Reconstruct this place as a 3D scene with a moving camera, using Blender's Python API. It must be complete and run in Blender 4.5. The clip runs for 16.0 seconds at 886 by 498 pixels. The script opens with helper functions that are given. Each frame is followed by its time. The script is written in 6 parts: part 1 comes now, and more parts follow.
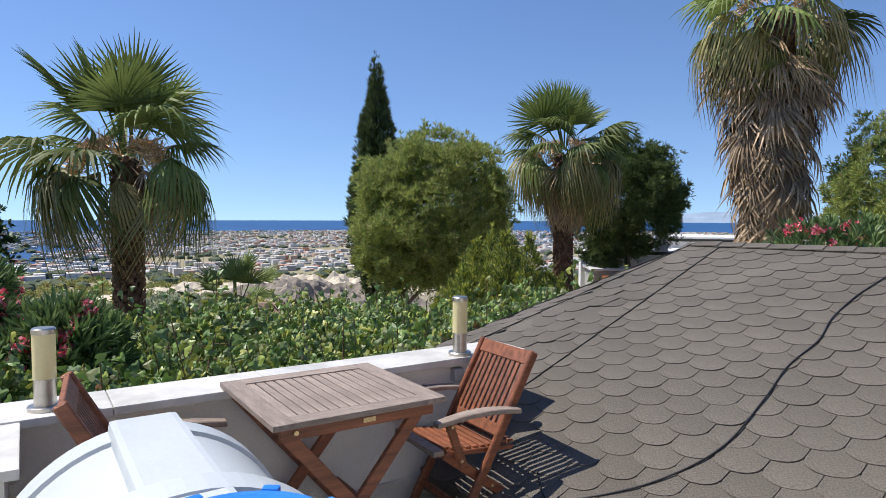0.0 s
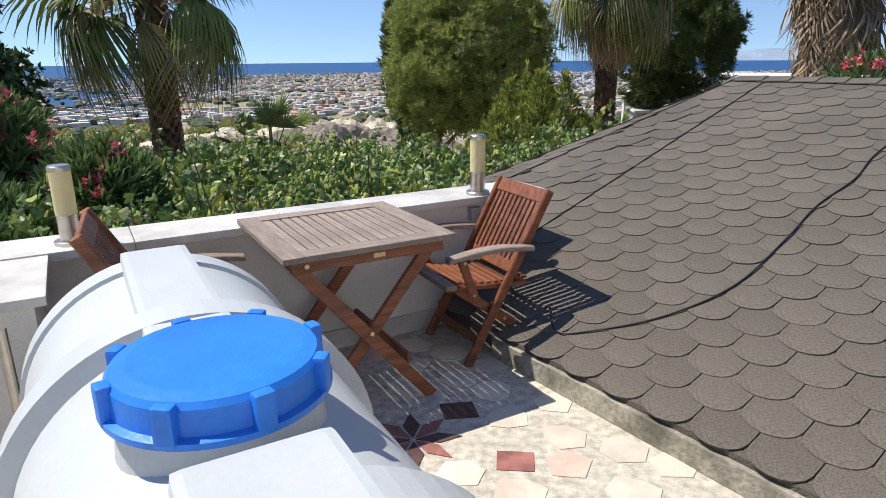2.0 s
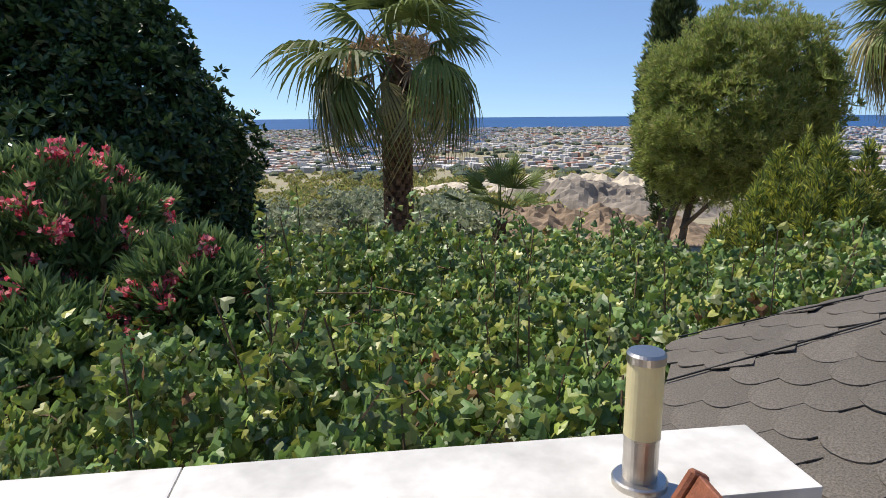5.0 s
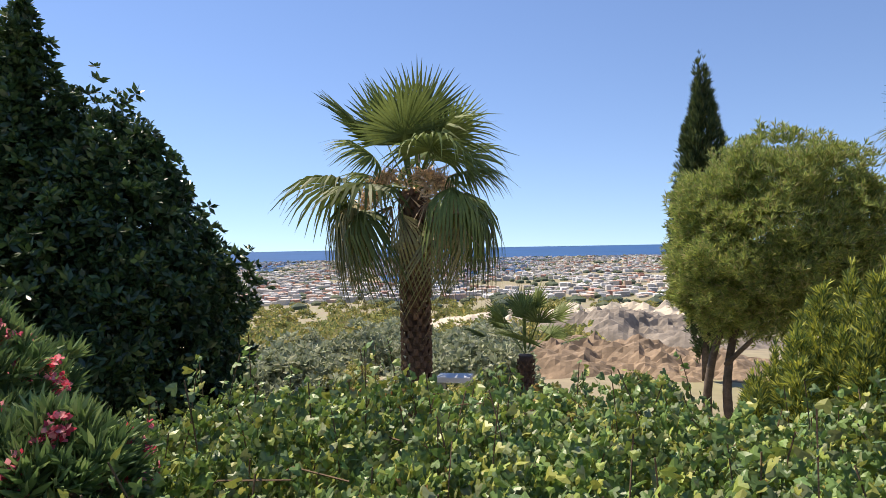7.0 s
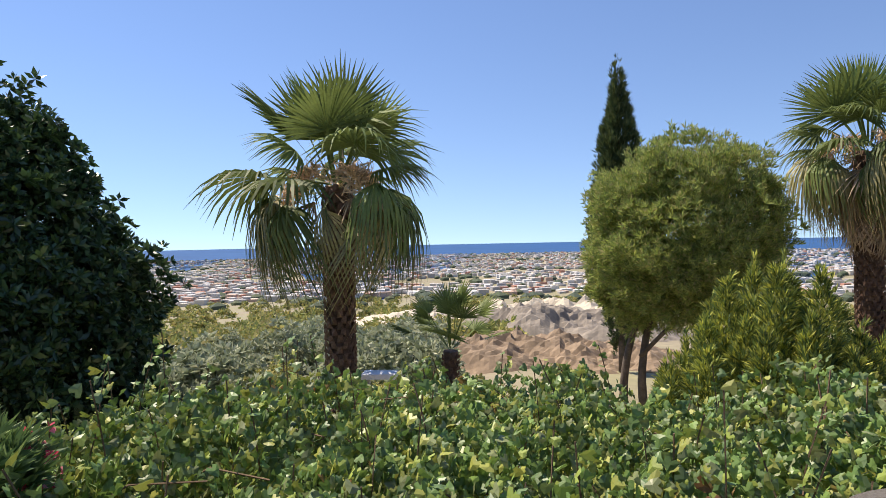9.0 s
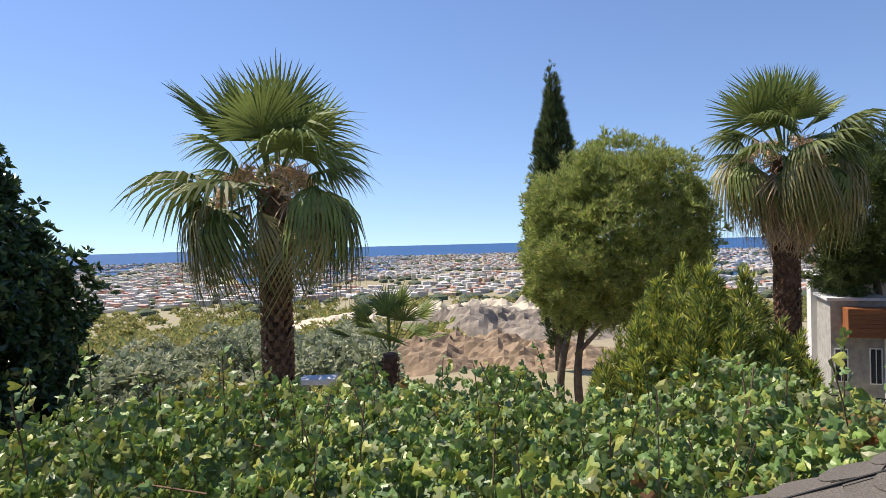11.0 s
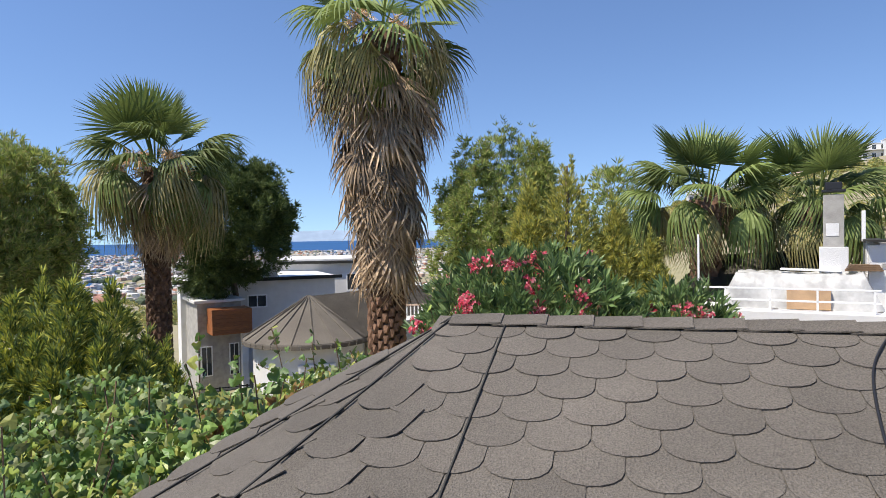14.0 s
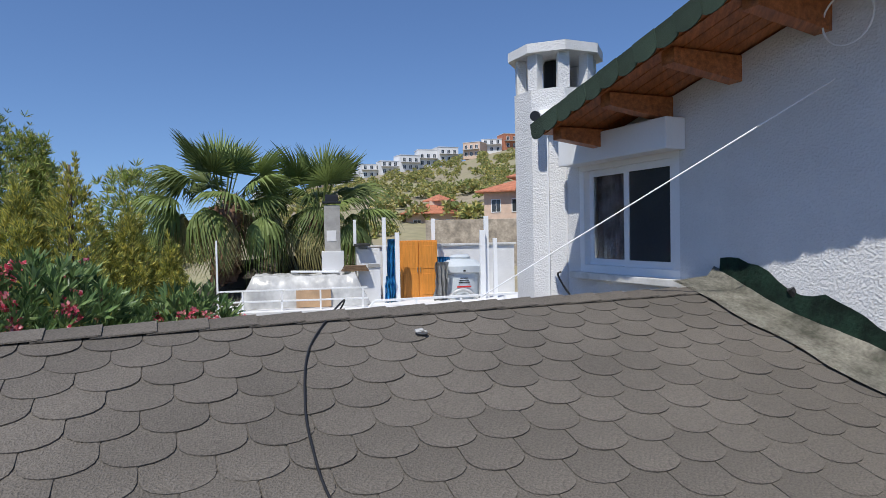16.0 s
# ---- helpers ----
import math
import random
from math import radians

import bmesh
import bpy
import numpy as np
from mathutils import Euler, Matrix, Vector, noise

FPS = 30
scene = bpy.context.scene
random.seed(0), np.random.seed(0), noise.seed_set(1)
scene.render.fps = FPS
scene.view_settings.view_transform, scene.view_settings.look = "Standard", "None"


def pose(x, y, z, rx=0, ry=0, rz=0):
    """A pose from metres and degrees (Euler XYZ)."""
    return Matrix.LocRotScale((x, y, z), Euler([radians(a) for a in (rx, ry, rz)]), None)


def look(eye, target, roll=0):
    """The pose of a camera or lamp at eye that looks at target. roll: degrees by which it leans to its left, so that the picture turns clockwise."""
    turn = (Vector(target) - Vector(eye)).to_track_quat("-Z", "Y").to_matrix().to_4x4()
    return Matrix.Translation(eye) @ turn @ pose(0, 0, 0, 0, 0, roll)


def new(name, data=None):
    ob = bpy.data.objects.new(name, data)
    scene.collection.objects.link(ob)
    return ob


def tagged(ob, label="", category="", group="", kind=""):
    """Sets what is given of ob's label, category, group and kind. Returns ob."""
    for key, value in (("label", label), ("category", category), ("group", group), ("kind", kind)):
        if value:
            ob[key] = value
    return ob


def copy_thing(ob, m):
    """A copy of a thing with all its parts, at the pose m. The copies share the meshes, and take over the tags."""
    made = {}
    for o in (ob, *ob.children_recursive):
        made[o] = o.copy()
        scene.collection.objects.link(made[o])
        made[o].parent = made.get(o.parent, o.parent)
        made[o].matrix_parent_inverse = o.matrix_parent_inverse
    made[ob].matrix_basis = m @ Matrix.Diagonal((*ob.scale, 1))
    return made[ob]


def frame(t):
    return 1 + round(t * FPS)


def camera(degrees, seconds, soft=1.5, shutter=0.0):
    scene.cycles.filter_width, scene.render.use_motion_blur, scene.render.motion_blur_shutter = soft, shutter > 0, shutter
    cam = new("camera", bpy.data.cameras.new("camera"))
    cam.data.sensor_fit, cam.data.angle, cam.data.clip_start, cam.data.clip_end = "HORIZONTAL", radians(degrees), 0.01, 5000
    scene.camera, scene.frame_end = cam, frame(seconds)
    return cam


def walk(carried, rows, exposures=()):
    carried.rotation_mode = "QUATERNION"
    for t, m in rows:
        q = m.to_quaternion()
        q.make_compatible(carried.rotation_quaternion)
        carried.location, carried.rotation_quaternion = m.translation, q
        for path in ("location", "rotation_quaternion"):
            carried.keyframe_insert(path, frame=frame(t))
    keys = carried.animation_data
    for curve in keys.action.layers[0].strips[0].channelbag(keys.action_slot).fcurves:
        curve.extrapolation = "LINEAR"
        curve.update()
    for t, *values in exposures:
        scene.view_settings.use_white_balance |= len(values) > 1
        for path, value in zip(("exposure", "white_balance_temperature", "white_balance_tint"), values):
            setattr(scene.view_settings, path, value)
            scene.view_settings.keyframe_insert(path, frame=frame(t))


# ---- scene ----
cam = camera(69.0, 16.0, soft=0.6)
PATH = [
    (0, (0.155, -0.677, 1.443), (0.084, 1.319, 1.341), 0.2),
    (0.5, (0.169, -0.677, 1.416), (0.052, 1.292, 1.081), 0.1),
    (1, (0.195, -0.718, 1.391), (0.068, 1.218, 0.905), -0.1),
    (1.5, (0.233, -0.709, 1.398), (0.08, 1.207, 0.845), -0.2),
    (2, (0.269, -0.624, 1.402), (0.083, 1.284, 0.83), -0.5),
    (2.5, (0.31, -0.387, 1.401), (0.103, 1.517, 0.822), -0.5),
    (3, (0.394, -0.046, 1.388), (0.058, 1.839, 0.81), -0.8),
    (3.5, (0.487, 0.352, 1.419), (0.005, 2.205, 0.841), -0.7),
    (4, (0.423, 0.717, 1.445), (-0.233, 2.519, 0.879), -0.8),
    (4.5, (0.339, 1.112, 1.462), (-0.478, 2.866, 0.956), -1.6),
    (4.7, (0.291, 1.242, 1.492), (-0.573, 2.981, 1.015), -0.8),
    (5.4, (0.500, 1.680, 1.530), (-0.460, 3.420, 1.220), -0.8),
    (6.1, (0.600, 2.200, 1.570), (-0.420, 3.910, 1.420), -0.8),
    (6.8, (0.440, 2.540, 1.576), (-0.624, 4.233, 1.520), -0.9),
    (7, (0.435, 2.550, 1.568), (-0.600, 4.261, 1.551), -1.1),
    (7.5, (0.430, 2.570, 1.535), (-0.533, 4.323, 1.547), -1.0),
    (8, (0.430, 2.575, 1.533), (-0.460, 4.366, 1.503), -1.2),
    (8.5, (0.430, 2.575, 1.531), (-0.418, 4.386, 1.499), -1.2),
    (11, (0.420, 2.560, 1.554), (-0.233, 4.450, 1.526), -1.5),
    (11.5, (0.470, 2.575, 1.602), (0.108, 4.541, 1.561), -1.4),
    (12, (0.524, 2.481, 1.626), (0.492, 4.48, 1.576), -1.2),
    (12.5, (0.596, 2.558, 1.594), (0.826, 4.544, 1.544), -1.4),
    (13, (0.616, 2.552, 1.599), (1.066, 4.5, 1.547), -1.4),
    (13.5, (0.492, 2.455, 1.622), (1.275, 4.295, 1.57), -0.9),
    (13.6, (0.487, 2.428, 1.615), (1.328, 4.242, 1.565), -1.0),
    (14, (0.487, 2.465, 1.607), (1.567, 4.147, 1.559), -1.0),
    (14.5, (0.467, 2.444, 1.595), (1.861, 3.878, 1.544), -0.9),
    (15, (0.495, 2.384, 1.593), (2.102, 3.574, 1.543), -1.1),
    (15.5, (0.544, 2.317, 1.597), (2.323, 3.23, 1.545), -1.2),
    (16, (0.622, 2.227, 1.586), (2.53, 2.825, 1.534), -1.1),
]
walk(cam, [(t, look(eye, target, roll)) for t, eye, target, roll in PATH],
     exposures=((0, 0.36, 6700, 10), (2.5, 0.33, 6950, 10), (4.5, 0.27, 6900, 10), (7, 0.57, 7500, 14), (12.5, 0.56, 7250, 13), (13.9, 0.55, 7000, 11), (14.5, 0.27, 6450, 9), (16, 0.03, 6400, 9)))

# ---------------------------------------------------------------- light
SUN_AZ, SUN_EL = 174.0, 59.0
world = bpy.data.worlds.new("sky")
scene.world = world
world.use_nodes = True
wn = world.node_tree.nodes
sky = wn.new("ShaderNodeTexSky")
sky.sky_type = "NISHITA"
sky.sun_disc = False
sky.sun_elevation = radians(SUN_EL)
sky.sun_rotation = radians(90 - SUN_AZ)
sky.altitude = 0
sky.air_density, sky.dust_density, sky.ozone_density = 1.0, 0.0, 5.0
wn["Background"].inputs["Strength"].default_value = 0.13
wco, wadd, wsat = wn.new("ShaderNodeTexCoord"), wn.new("ShaderNodeVectorMath"), wn.new("ShaderNodeHueSaturation")
wadd.operation = "ADD"
wadd.inputs[1].default_value = (0, 0, 0.115)
wsat.inputs["Saturation"].default_value = 1.07
wsat.inputs["Hue"].default_value = 0.506
world.node_tree.links.new(wco.outputs["Generated"], wadd.inputs[0])
world.node_tree.links.new(wadd.outputs[0], sky.inputs[0])
world.node_tree.links.new(sky.outputs[0], wsat.inputs["Color"])
world.node_tree.links.new(wsat.outputs[0], wn["Background"].inputs["Color"])
sun_data = bpy.data.lights.new("sun", "SUN")
sun_data.energy, sun_data.angle, sun_data.color = 4.6, radians(0.5), (1.0, 0.95, 0.87)
sun = new("sun", sun_data)
toward = Vector((math.cos(radians(SUN_AZ)) * math.cos(radians(SUN_EL)), math.sin(radians(SUN_AZ)) * math.cos(radians(SUN_EL)), math.sin(radians(SUN_EL))))
sun.matrix_world = look(toward * 50, (0, 0, 0))

# ---------------------------------------------------------------- helpers of the scene


def mat(name, color, rough=0.7, scale=8.0, vary=0.25, bump=0.2, metal=0.0, second=None, island=0.0, objrand=0.0, fine=60.0, stretch=(1, 1, 1), trans=0.0, spec=0.5):
    """A worn surface: base colour with two scales of variation, fine relief, and a change from piece to piece."""
    m = bpy.data.materials.new(name)
    m.use_nodes = True
    t = m.node_tree
    n, l = t.nodes, t.links
    b = n["Principled BSDF"]
    b.inputs["Roughness"].default_value = rough
    b.inputs["Metallic"].default_value = metal
    b.inputs["Specular IOR Level"].default_value = spec
    co = n.new("ShaderNodeTexCoord")
    mp = n.new("ShaderNodeMapping")
    mp.inputs["Scale"].default_value = stretch
    l.new(co.outputs["Object"], mp.inputs["Vector"])
    big = n.new("ShaderNodeTexNoise")
    big.inputs["Scale"].default_value = scale
    big.inputs["Detail"].default_value = 6
    l.new(mp.outputs[0], big.inputs["Vector"])
    small = n.new("ShaderNodeTexNoise")
    small.inputs["Scale"].default_value = fine
    small.inputs["Detail"].default_value = 4
    l.new(mp.outputs[0], small.inputs["Vector"])
    soft = min(vary, 0.16) if fine >= 150 else vary
    dark = [c * (1 - soft) for c in color]
    light = [min(1, c * (1 + soft)) for c in color]
    mix = n.new("ShaderNodeMix")
    mix.data_type = "RGBA"
    ramp = n.new("ShaderNodeValToRGB")
    ramp.color_ramp.elements[0].position, ramp.color_ramp.elements[1].position = 0.32, 0.68
    l.new(big.outputs["Fac"], ramp.inputs[0])
    l.new(ramp.outputs[0], mix.inputs["Factor"])
    mix.inputs["A"].default_value = (*dark, 1)
    mix.inputs["B"].default_value = (*(second or light), 1)
    out = mix.outputs["Result"]
    hsv = n.new("ShaderNodeHueSaturation")
    l.new(out, hsv.inputs["Color"])
    ma = n.new("ShaderNodeMapRange")
    ma.inputs["From Min"].default_value, ma.inputs["From Max"].default_value = 0.25, 0.75
    ma.inputs["To Min"].default_value, ma.inputs["To Max"].default_value = 1 - vary * 0.6, 1 + vary * 0.6
    l.new(small.outputs["Fac"], ma.inputs["Value"])
    val = ma.outputs[0]
    if island or objrand:
        if island:
            src = n.new("ShaderNodeNewGeometry").outputs["Random Per Island"]
        else:
            src = n.new("ShaderNodeObjectInfo").outputs["Random"]
        amount = island or objrand
        mr = n.new("ShaderNodeMapRange")
        mr.inputs["To Min"].default_value, mr.inputs["To Max"].default_value = 1 - amount, 1 + amount
        l.new(src, mr.inputs["Value"])
        mul = n.new("ShaderNodeMath")
        mul.operation = "MULTIPLY"
        l.new(val, mul.inputs[0])
        l.new(mr.outputs[0], mul.inputs[1])
        val = mul.outputs[0]
    l.new(val, hsv.inputs["Value"])
    l.new(hsv.outputs[0], b.inputs["Base Color"])
    if bump:
        bp = n.new("ShaderNodeBump")
        bp.inputs["Strength"].default_value = bump
        bp.inputs["Distance"].default_value = 0.01
        l.new(small.outputs["Fac"], bp.inputs["Height"])
        l.new(bp.outputs[0], b.inputs["Normal"])
    if trans:
        tr = n.new("ShaderNodeBsdfTranslucent")
        l.new(hsv.outputs[0], tr.inputs["Color"])
        ms = n.new("ShaderNodeMixShader")
        ms.inputs[0].default_value = trans
        l.new(b.outputs[0], ms.inputs[1])
        l.new(tr.outputs[0], ms.inputs[2])
        l.new(ms.outputs[0], n["Material Output"].inputs["Surface"])
    return m


def palette(name, colors, rough=0.8, trans=0.0, scale=3.0):
    """Pieces of one mesh that differ in colour by their island."""
    m = bpy.data.materials.new(name)
    m.use_nodes = True
    n, l = m.node_tree.nodes, m.node_tree.links
    b = n["Principled BSDF"]
    b.inputs["Roughness"].default_value = rough
    geo = n.new("ShaderNodeNewGeometry")
    ramp = n.new("ShaderNodeValToRGB")
    ramp.color_ramp.interpolation = "CONSTANT"
    els = ramp.color_ramp.elements
    for k, c in enumerate(colors):
        e = els[k] if k < 2 else els.new(k / len(colors))
        e.position, e.color = k / len(colors), (*c, 1)
    l.new(geo.outputs["Random Per Island"], ramp.inputs[0])
    co = n.new("ShaderNodeTexCoord")
    nz = n.new("ShaderNodeTexNoise")
    nz.inputs["Scale"].default_value = scale
    nz.inputs["Detail"].default_value = 5
    l.new(co.outputs["Object"], nz.inputs["Vector"])
    mr = n.new("ShaderNodeMapRange")
    mr.inputs["From Min"].default_value, mr.inputs["From Max"].default_value = 0.3, 0.7
    mr.inputs["To Min"].default_value, mr.inputs["To Max"].default_value = 0.75, 1.25
    l.new(nz.outputs["Fac"], mr.inputs["Value"])
    hsv = n.new("ShaderNodeHueSaturation")
    l.new(ramp.outputs[0], hsv.inputs["Color"])
    l.new(mr.outputs[0], hsv.inputs["Value"])
    l.new(hsv.outputs[0], b.inputs["Base Color"])
    if trans:
        tr = n.new("ShaderNodeBsdfTranslucent")
        l.new(hsv.outputs[0], tr.inputs["Color"])
        ms = n.new("ShaderNodeMixShader")
        ms.inputs[0].default_value = trans
        l.new(b.outputs[0], ms.inputs[1])
        l.new(tr.outputs[0], ms.inputs[2])
        l.new(ms.outputs[0], n["Material Output"].inputs["Surface"])
    return m


def thing(name, m, label, category, group="", kind=""):
    ob = new(name)
    ob.empty_display_size = 0.1
    ob.matrix_world = m
    return tagged(ob, label, category, group, kind)


def part(name, bm, material, parent=None, label="", smooth=False):
    """One mesh object from a bmesh or from a mesh, under a thing or part."""
    if isinstance(bm, bmesh.types.BMesh):
        me = bpy.data.meshes.new(name)
        bm.to_mesh(me)
        bm.free()
    else:
        me = bm
    if smooth:
        me.shade_smooth()
    if material and not me.materials:
        me.materials.append(material)
    ob = new(name, me)
    if parent:
        ob.parent = parent
    if label:
        ob["label"] = label
    return ob


def box(cx, cy, cz, sx, sy, sz, bevel=0.0, m=None, bm=None, taper=1.0):
    """A box with rounded edges, its centre and size given, turned by m."""
    own = bmesh.new()
    bmesh.ops.create_cube(own, size=1)
    for v in own.verts:
        k = taper if v.co.z > 0 else 1
        v.co = Vector((v.co.x * sx * k, v.co.y * sy * k, v.co.z * sz))
    if bevel:
        bmesh.ops.bevel(own, geom=own.edges[:], offset=bevel, segments=2, affect="EDGES", profile=0.7)
    shift = Matrix.Translation((cx, cy, cz))
    bmesh.ops.transform(own, matrix=shift @ m if m else shift, verts=own.verts)
    return join(bm, own)


def join(bm, own):
    if bm is None:
        return own
    me = bpy.data.meshes.new("tmp")
    own.to_mesh(me)
    own.free()
    bm.from_mesh(me)
    bpy.data.meshes.remove(me)
    return bm


def beam(a, b, w, h, bevel=0.003, bm=None, roll=0.0):
    """A straight timber or bar from a to b, w wide and h deep."""
    a, b = Vector(a), Vector(b)
    own = bmesh.new()
    bmesh.ops.create_cube(own, size=1)
    for v in own.verts:
        v.co = Vector((v.co.x * w, v.co.y * h, v.co.z * (b - a).length))
    if bevel:
        bmesh.ops.bevel(own, geom=own.edges[:], offset=bevel, segments=1, affect="EDGES")
    z = (b - a).normalized()
    x = Vector((0, 1, 0)).cross(z)
    x = x.normalized() if x.length > 1e-4 else Vector((1, 0, 0))
    y = z.cross(x)
    r = Matrix((x, y, z)).transposed().to_4x4() @ pose(0, 0, 0, 0, 0, roll)
    bmesh.ops.transform(own, matrix=Matrix.Translation((a + b) / 2) @ r, verts=own.verts)
    return join(bm, own)


def lathe(profile, steps=32, bm=None, at=(0, 0, 0), cap=True):
    """A turned body from (radius, height) pairs."""
    own = bmesh.new()
    rings = []
    for r, z in profile:
        rings.append([own.verts.new((r * math.cos(2 * math.pi * k / steps), r * math.sin(2 * math.pi * k / steps), z)) for k in range(steps)])
    for a, b in zip(rings, rings[1:]):
        for k in range(steps):
            own.faces.new((a[k], a[(k + 1) % steps], b[(k + 1) % steps], b[k]))
    if cap:
        own.faces.new(rings[0][::-1])
        own.faces.new(rings[-1])
    bmesh.ops.translate(own, verts=own.verts, vec=at)
    return join(bm, own)


def tube(points, radius, sides=6, bm=None):
    """A bent pipe or cable through points; radius may be a list."""
    own = bmesh.new()
    pts = [Vector(p) for p in points]
    rings = []
    for k, p in enumerate(pts):
        d = (pts[min(k + 1, len(pts) - 1)] - pts[max(k - 1, 0)]).normalized()
        x = d.cross(Vector((0.13, 0.31, 1))).normalized()
        y = d.cross(x)
        r = radius[k] if isinstance(radius, (list, tuple)) else radius
        rings.append([own.verts.new(p + r * (math.cos(2 * math.pi * s / sides) * x + math.sin(2 * math.pi * s / sides) * y)) for s in range(sides)])
    for a, b in zip(rings, rings[1:]):
        for s in range(sides):
            own.faces.new((a[s], b[s], b[(s + 1) % sides], a[(s + 1) % sides]))
    own.faces.new(rings[0])
    own.faces.new(rings[-1][::-1])
    bmesh.ops.recalc_face_normals(own, faces=own.faces)
    return join(bm, own)


def prism(outline, z0, z1, bm=None):
    """A flat outline pushed up from z0 to z1."""
    own = bmesh.new()
    lo = [own.verts.new((x, y, z0)) for x, y in outline]
    hi = [own.verts.new((x, y, z1)) for x, y in outline]
    k = len(outline)
    own.faces.new(hi)
    own.faces.new(lo[::-1])
    for a in range(k):
        own.faces.new((lo[a], lo[(a + 1) % k], hi[(a + 1) % k], hi[a]))
    bmesh.ops.recalc_face_normals(own, faces=own.faces)
    return join(bm, own)


def scatter(name, verts, faces, places):
    """One mesh of many small pieces: verts (k,3), faces lists, places (n,4,4)."""
    v = np.asarray(verts, float)
    p = np.asarray(places, float)
    k, n = len(v), len(p)
    allv = np.einsum("nij,kj->nki", p[:, :3, :3], v) + p[:, None, :3, 3]
    me = bpy.data.meshes.new(name)
    sizes = np.array([len(f) for f in faces])
    flat = np.concatenate([np.asarray(f) for f in faces])
    loops = (flat[None, :] + (np.arange(n) * k)[:, None]).ravel()
    totals = np.tile(sizes, n)
    me.vertices.add(n * k)
    me.vertices.foreach_set("co", allv.reshape(-1))
    me.loops.add(len(loops))
    me.loops.foreach_set("vertex_index", loops)
    me.polygons.add(len(totals))
    me.polygons.foreach_set("loop_start", np.concatenate(([0], np.cumsum(totals)[:-1])))
    me.update(calc_edges=True)
    me.validate()
    me.shade_flat()
    return me


def frames_of(pos, normal, spin, size):
    """Poses for scatter: z along normal, turned by spin, of that size."""
    pos, nrm = np.asarray(pos, float), np.asarray(normal, float)
    nrm = nrm / np.linalg.norm(nrm, axis=1, keepdims=True)
    ref = np.where(np.abs(nrm[:, 2:3]) < 0.95, np.array([[0, 0, 1.0]]), np.array([[1.0, 0, 0]]))
    x = np.cross(ref, nrm)
    x /= np.linalg.norm(x, axis=1, keepdims=True)
    y = np.cross(nrm, x)
    c, s = np.cos(spin)[:, None], np.sin(spin)[:, None]
    out = np.zeros((len(pos), 4, 4))
    size = np.asarray(size, float)
    size = size[:, None] if size.ndim == 1 else size
    out[:, :3, 0] = (x * c + y * s) * size
    out[:, :3, 1] = (y * c - x * s) * size
    out[:, :3, 2] = nrm * size
    out[:, :3, 3] = pos
    out[:, 3, 3] = 1
    return out


rng = np.random.default_rng(7)

# axes of the terrace (u along the parapet, v outward) and of the shingled roof (n up its slope, d along its ridge)
U, V = Vector((0.818, 0.575, 0)), Vector((-0.575, 0.818, 0))
ND_ANGLE = 41.0


def nd(n, d, z=0.0):
    return Vector((0.755 * n + 0.656 * d, 0.656 * n - 0.755 * d, z))


def terrace(u, v, z=0.0):
    """u from the lamp corner along the parapet's inner face, v outward."""
    return Vector((-1.464, 1.613, z)) + U * u + V * v


